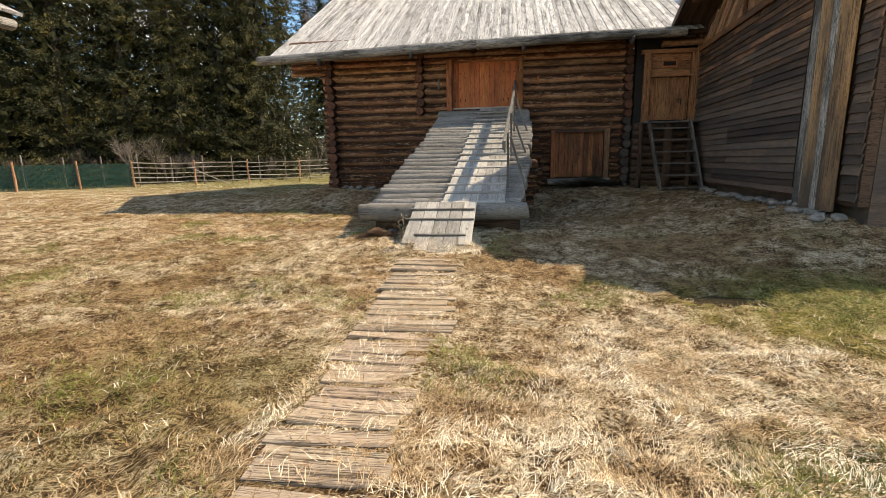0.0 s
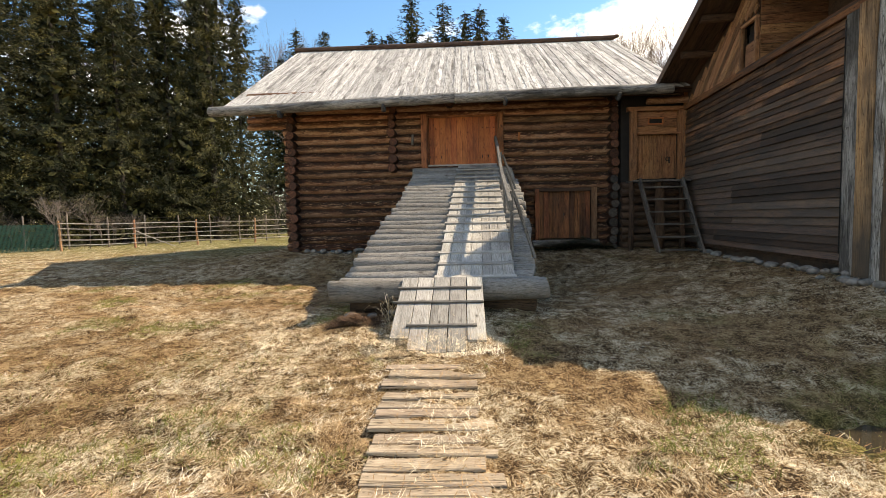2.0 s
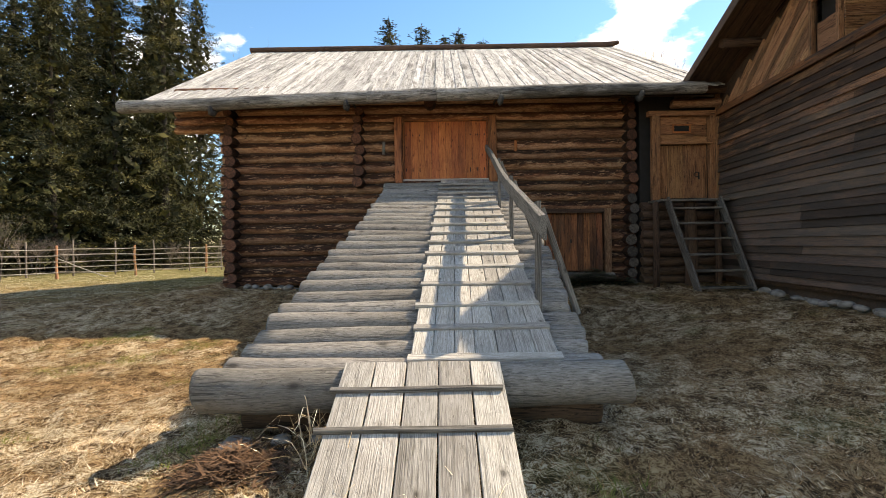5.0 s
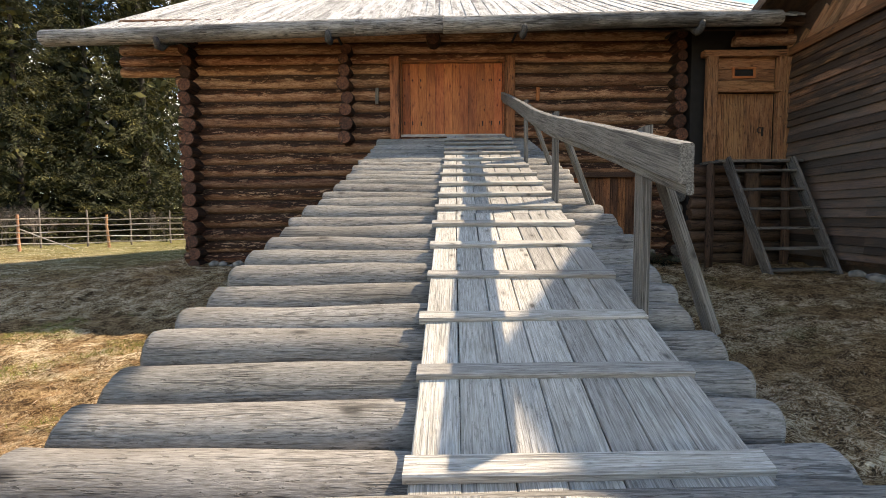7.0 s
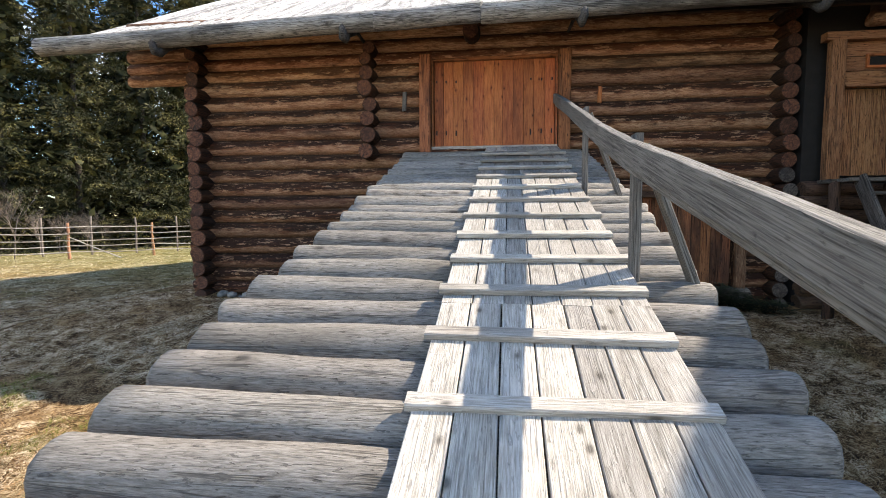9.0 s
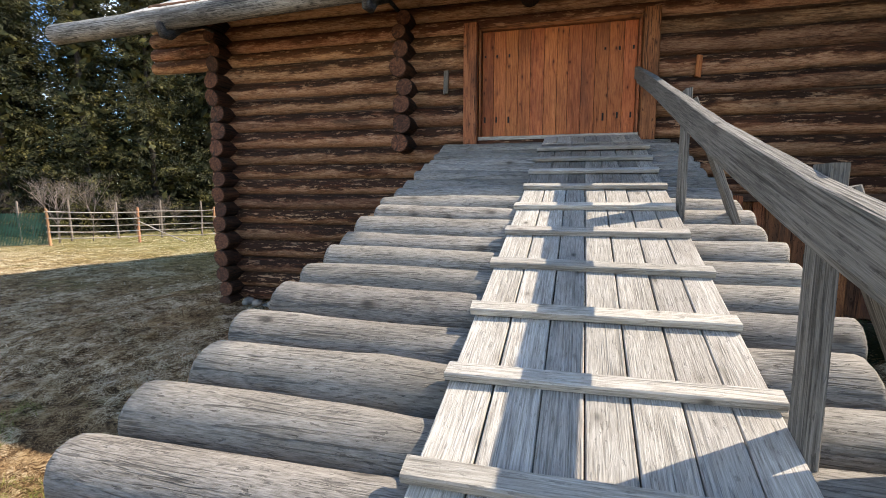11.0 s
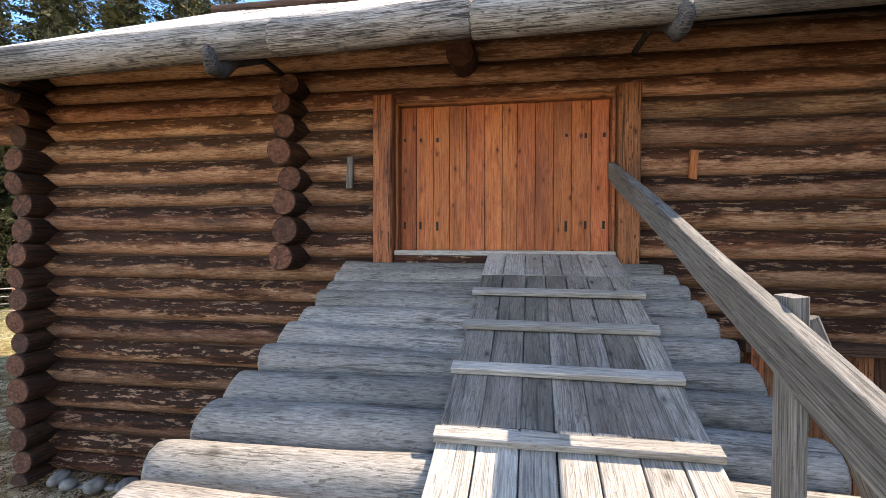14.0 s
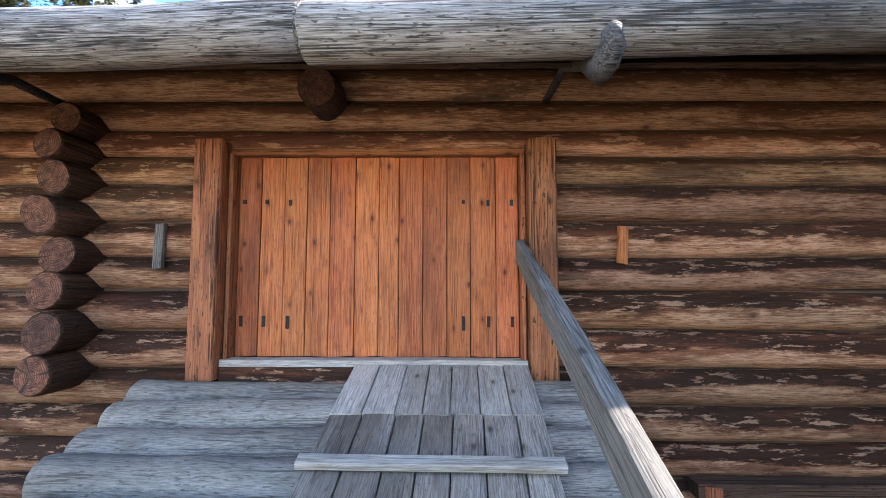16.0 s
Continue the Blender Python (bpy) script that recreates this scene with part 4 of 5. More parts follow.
def rail_bar(name, out, down, W, H, label):
    """A sagging squared timber that follows the line of the rail; out and down: from its outer top edge."""
    n, verts, faces = 30, [], []
    m = along((0.83, -8.0, -1.39), (1.075, 0.05, 0.95))[0]
    back_m = m.inverted()
    for k in range(n + 1):
        y = -7.93 + 7.98 * k / n
        x1, z1 = lerp_at(y, RAIL_TOP_X) - out + random.uniform(-0.002, 0.002), lerp_at(y, RAIL_TOP_Z) - down + random.uniform(-0.003, 0.003)
        c = 0.008
        for dx, dz in ((0, -c), (-c, 0), (-W + c, -0.004), (-W, -c), (-W, -H + c), (-W + c, -H), (-c, -H), (0, -H + c)):
            verts.append(back_m @ Vector((x1 + dx, y, z1 + dz)))
    for k in range(n):
        for j in range(8):
            a, b = k * 8 + j, k * 8 + (j + 1) % 8
            faces.append((a, b, b + 8, a + 8))
    faces += [tuple(range(7, -1, -1)), tuple(n * 8 + j for j in range(8))]
    return link(name, mesh_from(name, verts, faces, M_RAIL), rail, m, label)


rail_bar("top_rail", 0.0, 0.0, 0.062, 0.165, "long grey rail with a worn end")
rail_bar("lower_rail", 0.0, 0.161, 0.034, 0.05, "narrow dark strip under the rail")
for y in (-7.36, -5.18, -3.0):
    zt = lerp_at(y, RAIL_TOP_Z) - 0.03
    xr = lerp_at(y, RAIL_TOP_X) + 0.025
    board("post", (xr, y, ramp_z(y) - 0.16), (xr, y, zt + 0.05), 0.045, 0.115, M_RAIL, rail, up=(0, 1, 0), cham=0.006, warp=0.002)
    board("brace", (xr + 0.36, y - 0.05, ramp_z(y) - 0.12), (xr + 0.045, y + 0.02, zt - 0.02), 0.045, 0.10, M_RAIL, rail, up=(0, 1, 0), cham=0.006, warp=0.002)

# ---- small entrance between the barn and the house ----
VY = -0.35
entry = thing("wall_entry", (5.8, VY, -2.6), "recessed entrance wall of dark logs and boards", "wall", kind="structure")
z = -2.55
while z < -0.55:
    log("log", (4.9, VY + 0.15, z), (6.8, VY + 0.15, z), 0.12, 0.12, M_DARKWOOD, entry, segs=10)
    z += 0.23
link("core", box_mesh("core", 4.9, 7.9, VY + 0.2, VY + 0.5, -2.8, 2.3, M_DARK), entry)
for x in (5.19, 6.61):
    board("post", (x, VY - 0.02, -0.62), (x, VY - 0.02, 1.55), 0.20, 0.14, M_PALE, entry, up=(0, 1, 0), cham=0.01)
board("header", (5.0, VY - 0.02, 1.56), (6.75, VY - 0.02, 1.56), 0.15, 0.12, M_PALE, entry)
log("header_log", (5.55, VY - 0.1, 1.78), (6.8, VY - 0.1, 1.80), 0.11, 0.11, M_WALL, entry)
board("corner_board", (6.70, VY - 0.10, -0.6), (6.70, VY - 0.10, 2.0), 0.12, 0.05, M_PALE, entry, up=(0, 1, 0))
for k in range(3):
    board("transom_board", (5.3, VY + 0.05, 0.95 + 0.22 * k), (6.5, VY + 0.05, 0.95 + 0.22 * k), 0.03, 0.215, M_PALE, entry)
vent = thing("window_1", (5.86, VY, 1.2), "small dark slot window in a pale wooden frame", "window", kind="structure")
link("opening", box_mesh("opening", 5.68, 6.05, VY + 0.02, VY + 0.03, 1.14, 1.27, M_DARK), vent)
for p0, p1 in (((5.64, VY + 0.02, 1.29), (6.09, VY + 0.02, 1.29)), ((5.64, VY + 0.02, 1.12), (6.09, VY + 0.02, 1.12))):
    board("frame_bar", p0, p1, 0.05, 0.035, M_DOOR, vent)
for x in (5.655, 6.075):
    board("frame_bar", (x, VY + 0.02, 1.10), (x, VY + 0.02, 1.31), 0.035, 0.05, M_DOOR, vent, up=(0, 1, 0))
board("shelf_board", (5.28, VY - 0.06, 0.815), (6.55, VY - 0.06, 0.815), 0.12, 0.035, M_PALE, entry)
small_door = thing("door_3", (5.9, VY, -0.5), "closed pale pine plank door with an iron ring handle", "door", kind="structure")
for k in range(6):
    x = 5.31 + 0.1967 * (k + 0.5)
    board("board", (x, VY + 0.05, -0.52), (x, VY + 0.05, 0.79), 0.192, 0.035, M_PALE, small_door, up=(0, 1, 0), warp=0.002)


def ring(name, c, R, r, material, parent):
    verts, faces = [], []
    for i in range(16):
        a = 2 * math.pi * i / 16
        for j in range(6):
            b = 2 * math.pi * j / 6
            verts.append((c[0] + (R + r * math.cos(b)) * math.cos(a), c[1] + r * math.sin(b), c[2] + (R + r * math.cos(b)) * math.sin(a)))
    for i in range(16):
        for j in range(6):
            faces.append((i * 6 + j, ((i + 1) % 16) * 6 + j, ((i + 1) % 16) * 6 + (j + 1) % 6, i * 6 + (j + 1) % 6))
    return link(name, mesh_from(name, verts, faces, material, True), parent)


ring("ring_handle", (6.22, VY + 0.005, 0.06), 0.055, 0.009, M_IRON, small_door)
link("lock_plate", box_mesh("lock_plate", 6.26, 6.30, VY + 0.015, VY + 0.03, -0.06, 0.12, M_IRON), small_door)

M_STAIR = wood("dark grey stair plank", [(0.34, (0.035, 0.03, 0.026)), (0.48, (0.11, 0.098, 0.085)), (0.64, (0.20, 0.18, 0.158))], vary=0.15)
steps = thing("plank_stairs", (5.8, -1.6, -2.65), "steep open grey plank stairs up to the small door", "stairs")
for x0, x1 in ((5.15, 5.33), (6.36, 6.50)):
    board("stringer", (x1, -2.02, -2.72), (x0, -1.02, -0.60), 0.22, 0.055, M_STAIR, steps, up=(1, 0, 0.1), cham=0.008)
for k in range(6):
    u = (k + 0.35) / 6.0
    y, zt = -2.02 + 1.0 * u, -2.72 + 2.12 * u
    xl = 5.33 - 0.18 * u + 0.02
    xr = 6.50 - 0.14 * u - 0.02
    board("tread", (xl, y + 0.02, zt), (xr, y + 0.02, zt), 0.2, 0.045, M_STAIR, steps, cham=0.006)
board("landing_board", (5.0, -0.92, -0.63), (6.6, -0.92, -0.63), 0.26, 0.05, M_STAIR, steps)
board("landing_board", (4.95, -0.62, -0.63), (6.6, -0.62, -0.63), 0.30, 0.05, M_STAIR, steps)
for x, r in ((5.02, 0.075), (5.85, 0.14), (6.5, 0.075)):
    log("support_post", (x, -0.75, -2.75), (x, -0.75, -0.66), r, r * 0.95, M_DARKWOOD, steps)

# ---- house on the right, its boarded gable towards the yard ----
HO = Vector((6.75, -0.35, 0))
HU = Vector((-0.075, -1.0, 0)).normalized()
HV = Vector((1.0, -0.075, 0)).normalized()


def hp(s, v, z):
    p = HO + HU * s + HV * v
    return (p.x, p.y, z)


house = thing("wall_house", hp(4, 0.1, -2.5), "house end wall clad in dark weathered horizontal boards", "wall", kind="structure")


def build_house():
    random.seed(21)
    z = -2.42
    while z < 1.46:
        h = random.uniform(0.12, 0.165)
        cut = random.choice((2.1, 3.0, 4.2, 9))
        spans = [(0.02, 6.6)] if cut > 6 else [(0.02, cut), (cut, 6.6)]
        for a, b in spans + [(7.98, 8.38)]:
            tilt = random.uniform(-0.010, 0.022)
            board("siding_board", hp(a, -0.03 - tilt, z + h / 2), hp(b, -0.03, z + h / 2 + random.uniform(-0.006, 0.006)), h + 0.016, 0.026, M_SIDING, house, up=tuple(HV + Vector((0, 0, -0.2))), warp=0.004, segs=4)
        z += h
    board("trim_board", hp(0.0, -0.07, 1.555), hp(8.4, -0.07, 1.555), 0.06, 0.16, M_DOOR_DARK, house, label="reddish-brown ledge board")
    # core with the loft recess left free
    for a, b, z0, z1 in ((0.0, 8.4, -2.5, 1.5),):
        vs = [hp(s, v, zz) for s in (a, b) for v in (0.0, 0.15) for zz in (z0, z1)]
        link("core", mesh_from("core", vs, [(0, 1, 3, 2), (4, 6, 7, 5), (0, 4, 5, 1), (2, 3, 7, 6), (0, 2, 6, 4), (1, 5, 7, 3)], M_DARKWOOD), house)
    # clad cross-wall end: three upright boards round a log
    for s, w, mat, v in ((6.84, 0.34, M_EAVE, -0.07), (7.18, 0.34, M_UPRIGHT, -0.12), (7.76, 0.46, M_UPRIGHT, -0.12)):
        board("upright_board", hp(s, v, -2.62), hp(s - 0.04, v, 1.5), w, 0.05, mat, house, up=tuple(HV), cham=0.008, warp=0.006, label="broad upright corner board")
    log("upright_log", hp(7.45, -0.04, -2.7), hp(7.43, -0.04, 1.5), 0.15, 0.13, M_EAVE, house)
    # slanting gable boards, kept under the slope and round the window
    for k in range(26):
        s0 = -1.3 + 0.19 * k
        for a, b in ((0.0, 1.1), (1.1, 3.4)):
            u0, u1 = s0 + a / 0.85, s0 + b / 0.85
            z0, z1 = 1.64 + a, 1.64 + b
            u0, z0 = (0.06, 1.64 + (0.06 - s0) * 0.85) if u0 < 0.06 else (u0, z0)
            top = s0 + (1.50 + 0.50 * s0 - 1.64) / (0.85 - 0.50)
            u1 = min(u1, top, 3.93)
            if a == 0.0 and u1 > 3.26 and s0 > 2.05:
                u1 = 3.26
            if a == 1.1 and s0 > 2.05 and u0 < 3.93:
                u0 = max(u0, s0 + 0.98 / 0.85)
            z0, z1 = 1.64 + (u0 - s0) * 0.85, 1.64 + (u1 - s0) * 0.85
            if u1 - u0 > 0.08:
                board("gable_board", hp(u0, -0.04 - 0.012 * (k % 2), z0), hp(u1, -0.04 - 0.012 * (k % 2), z1), 0.15, 0.03, M_GABLE, house, up=tuple(HV), warp=0.003)
    vs = [hp(u, v, z) for v in (-0.012, 0.06) for u, z in ((0.0, 1.5), (3.28, 1.5), (3.28, 2.62), (3.93, 2.62), (3.93, 3.44), (0.0, 1.98))]
    link("gable_backing", mesh_from("gable_backing", vs, [(0, 1, 2, 5), (5, 2, 3, 4), (6, 11, 8, 7), (11, 10, 9, 8), (0, 6, 7, 1), (1, 7, 8, 2), (2, 8, 9, 3), (3, 9, 10, 4), (4, 10, 11, 5), (5, 11, 6, 0)], M_DARKWOOD), house)
    # loft recess: side and back
    for k in range(9):
        z0 = 1.70 + 0.20 * k
        board("recess_board", hp(3.97, 0.0, z0), hp(3.97, 1.3, z0), 0.192, 0.03, M_GABLE, house, up=tuple(HU), warp=0.005)
    vs = [hp(0.6, 1.32, 1.5), hp(8.3, 1.32, 1.5), hp(4.55, 1.32, 3.6), hp(0.6, 1.42, 1.5), hp(8.3, 1.42, 1.5), hp(4.55, 1.42, 3.6)]
    link("recess_back", mesh_from("recess_back", vs, [(0, 2, 1), (3, 4, 5), (0, 1, 4, 3), (1, 2, 5, 4), (2, 0, 3, 5)], M_DARKWOOD), house)
    board("sill_board", hp(0.6, 0.6, 1.60), hp(8.3, 0.6, 1.60), 1.4, 0.05, M_DARKWOOD, house)
    win = thing("window_2", hp(3.6, 0, 1.7), "small loft window with a dark upper half", "window", kind="structure")
    for a in (3.31, 3.93):
        board("frame_post", hp(a, -0.05, 1.62), hp(a, -0.05, 2.60), 0.07, 0.08, M_GABLE, win, up=tuple(HV))
    board("frame_head", hp(3.28, -0.05, 2.59), hp(3.97, -0.05, 2.59), 0.08, 0.06, M_GABLE, win)
    board("lower_panel", hp(3.34, 0.03, 1.90), hp(3.90, 0.03, 1.90), 0.03, 0.56, M_GABLE, win)
    board("upper_panel", hp(3.34, 0.10, 2.37), hp(3.90, 0.10, 2.37), 0.02, 0.42, M_DARK, win)


build_house()
hroof = thing("house_roof", hp(4.5, 3, 1.9), "house roof with a dark boarded underside and broad overhang", "roof", kind="structure")
OV = -0.93
for s0, z0, s1, z1 in ((-0.35, 1.90, 4.55, 3.70), (4.55, 3.70, 7.55, 1.95)):
    n = 24
    for k in range(n):
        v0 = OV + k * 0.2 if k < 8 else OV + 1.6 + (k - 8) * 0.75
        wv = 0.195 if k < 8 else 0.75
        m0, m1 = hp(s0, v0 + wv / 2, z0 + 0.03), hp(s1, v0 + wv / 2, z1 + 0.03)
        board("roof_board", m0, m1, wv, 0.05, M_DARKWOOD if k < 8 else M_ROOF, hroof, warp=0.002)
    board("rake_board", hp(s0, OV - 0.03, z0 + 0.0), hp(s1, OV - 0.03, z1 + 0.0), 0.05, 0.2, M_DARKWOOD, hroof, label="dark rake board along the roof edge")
for s in (0.35, 1.75, 2.9, 4.55, 6.4, 7.4):
    zz = 2.03 + 0.367 * s - 0.10 if s < 4.6 else 3.70 - 0.583 * (s - 4.55) - 0.10
    log("purlin", hp(s, OV + 0.14, zz), hp(s, 10.0, zz), 0.10, 0.10, M_DARKWOOD, hroof, segs=10)
for a, b, z0 in ((0.0, 8.4, -2.8),):
    far = link("wall_house_back", mesh_from("wall_house_back", [hp(s, v, zz) for s in (a, b) for v in (0.16, 10.5) for zz in (z0, 1.75)], [(0, 1, 3, 2), (4, 6, 7, 5), (0, 4, 5, 1), (2, 3, 7, 6), (0, 2, 6, 4)], M_SIDING))
    tagged(far, "plain boarded house walls behind the end wall", "wall", kind="structure")
board("cable", hp(6.69, -0.12, -2.3), hp(6.66, -0.12, 1.4), 0.015, 0.015, M_IRON, house, up=tuple(HV))

# roof of a farther building, seen between barn and house
far_roof = thing("far_roof", (10.5, 9, 3.0), "pale board roof of a building behind the barn", "roof", kind="structure")
for k in range(14):
    x = 6.9 + 0.32 * k
    board("board", (x, 7.5, 3.0), (x, 14.0, 6.3), 0.315, 0.03, M_ROOF, far_roof)
log("ridge_log", (6.6, 14.0, 6.42), (11.6, 14.0, 6.42), 0.13, 0.13, M_DARKWOOD, far_roof)
link("wall", box_mesh("wall", 7.0, 11.4, 8.2, 20, -2.9, 3.2, M_WALL), far_roof)

# ---- stones under the walls ----
random.seed(5)
STONES = [stone_mesh("stone", k, 0.10) for k in range(6)]


def put_stone(x, y, k, label, group):
    s = random.uniform(0.55, 1.2)
    m = Matrix.Translation((x, y, ground_z(x, y) + 0.035 * s)) @ Matrix.Rotation(random.uniform(0, 6.28), 4, "Z") @ Matrix.Diagonal((s * random.uniform(0.9, 1.4), s, s * random.uniform(0.8, 1.1), 1))
    tagged(link("stone", STONES[k % 6], None, m), label, "stone", group)


k = 0
x = -5.15
while x < -1.7:
    put_stone(x, random.uniform(-0.10, 0.08), k, "grey rounded fieldstone under the barn wall", "stones under the barn")
    x += random.uniform(0.13, 0.26)
    k += 1
s = 2.2
while s < 8.4:
    p = hp(s, random.uniform(-0.22, -0.02), 0)
    put_stone(p[0], p[1], k, "grey fieldstone along the house wall", "stones under the house")
    if s > 6.6:
        p = hp(s + 0.07, random.uniform(-0.5, -0.3), 0)
        put_stone(p[0], p[1], k + 2, "grey fieldstone along the house wall", "stones under the house")
    s += random.uniform(0.14, 0.28)
    k += 1
for x in (-1.2, -0.9, -1.45):
    put_stone(x, -8.75 + random.uniform(-0.1, 0.1), k, "earthy stone under the ramp's base log", "stones under the ramp")
    k += 1

# ---- slat path ----
path = thing("slat_path", (-0.1, -13.5, -3.2), "sunken boardwalk of short worn wooden slats in dry grass", "boardwalk")
random.seed(8)
y = -10.42
while y > -18.2:
    w = random.choice((0.11, 0.125, 0.14, 0.165)) * random.uniform(0.93, 1.07)
    xc = lerp_at(y, [(-18.2, 0.30), (-15.5, 0.0), (-14.6, -0.12), (-13.8, -0.09), (-12.8, -0.13), (-11.1, -0.21), (-10.3, -0.26)])
    hw = random.uniform(0.39, 0.44) if y > -13.5 else random.uniform(0.31, 0.36)
    zz = sum(ground_z(xc + d, y) for d in (-0.3, 0, 0.3)) / 3 - 0.004
    a = random.uniform(-0.02, 0.02)
    board("slat", (xc - hw + random.uniform(-0.04, 0.04), y - a, zz + random.uniform(-0.008, 0.008)), (xc + hw + random.uniform(-0.05, 0.10), y + a, zz + random.uniform(-0.008, 0.008)), w, 0.035, M_SLAT, path, cham=0.008, warp=0.004, segs=4)
    y -= w + random.choice((0.012, 0.02, 0.03, 0.045))

# ---- fence ----
POSTS = [(-27.5, 1.6), (-26.1, 2.85), (-24.5, 4.2), (-22.5, 5.95), (-20.6, 7.6), (-18.2, 9.65), (-15.9, 11.7), (-13.4, 13.85), (-10.8, 16.1)]
fence = thing("fence", (-18, 10, -2.95), "rail fence of thin grey poles on reddish posts", "fence")
tops = []
random.seed(12)
for x, y in POSTS:
    z = ground_z(x, y)
    lean = random.uniform(-0.08, 0.08)
    tops.append((x, y, z))
    log("post", (x, y, z - 0.1), (x + lean, y, z + 1.55), 0.06, 0.05, M_POST, fence, segs=8, knob=0.03)
for k in range(len(POSTS) - 1):
    (x0, y0, z0), (x1, y1, z1) = tops[k], tops[k + 1]
    if k >= 4:
        for h in (0.28, 0.55, 0.82, 1.10, 1.38):
            log("pole", (x0 - 0.1, y0 - 0.06, z0 + h + random.uniform(-0.04, 0.04)), (x1 + 0.1, y1 - 0.06, z1 + h + random.uniform(-0.04, 0.04)), 0.028, 0.02, M_POLE, fence, segs=6, bend=0.02)
    else:
        # coarse netting of crossing strips
        L = math.hypot(x1 - x0, y1 - y0)
        vs, fs = [], []
        ux, uy = (x1 - x0) / L, (y1 - y0) / L
        n = int(L / 0.045)
        for i in range(n):
            d = L * i / n
            b = len(vs)
            for dd, hh in ((0, 0.05), (0.022, 0.05), (0.022, 1.38), (0, 1.38)):
                vs.append((x0 + ux * (d + dd), y0 + uy * (d + dd) + 0.05, z0 + hh))
            fs.append((b, b + 1, b + 2, b + 3))
        for j in range(30):
            b = len(vs)
            hh = 0.05 + 1.33 * j / 30
            for d, dh in ((0, 0), (L, 0), (L, 0.02), (0, 0.02)):
                vs.append((x0 + ux * d, y0 + uy * d + 0.055, z0 + hh + dh))
            fs.append((b, b + 1, b + 2, b + 3))
        link("netting", mesh_from("netting", vs, fs, M_NET), fence, None, "dark green plastic netting")
log("prop_pole", (POSTS[5][0] + 1.9, POSTS[5][1] + 0.6, ground_z(POSTS[5][0], POSTS[5][1]) + 0.02), (POSTS[5][0] + 0.1, POSTS[5][1] - 0.1, ground_z(POSTS[5][0], POSTS[5][1]) + 0.95), 0.03, 0.025, M_POLE, fence, segs=6)
back_fence = thing("wire_fence", (-19, 12, -2.95), "thin wire fence on grey stakes behind the rail fence", "fence")
bx = []
for k in range(12):
    t = k / 11
    x, y = -27 + 14.5 * t, 3.2 + 13.2 * t + 1.3
    z = ground_z(x, y)
    bx.append((x, y, z))
    log("stake", (x, y, z - 0.1), (x + random.uniform(-0.05, 0.05), y, z + random.uniform(1.75, 2.0)), 0.045, 0.04, M_TWIG, back_fence, segs=6)
for j in range(7):
    for a, b in zip(bx, bx[1:]):
        log("wire", (a[0], a[1], a[2] + 0.3 + 0.23 * j), (b[0], b[1], b[2] + 0.3 + 0.23 * j), 0.007, 0.007, M_IRON, back_fence, segs=3, rings=3, bend=0.01)

# ---- trees ----
RNG = np.random.default_rng(4)


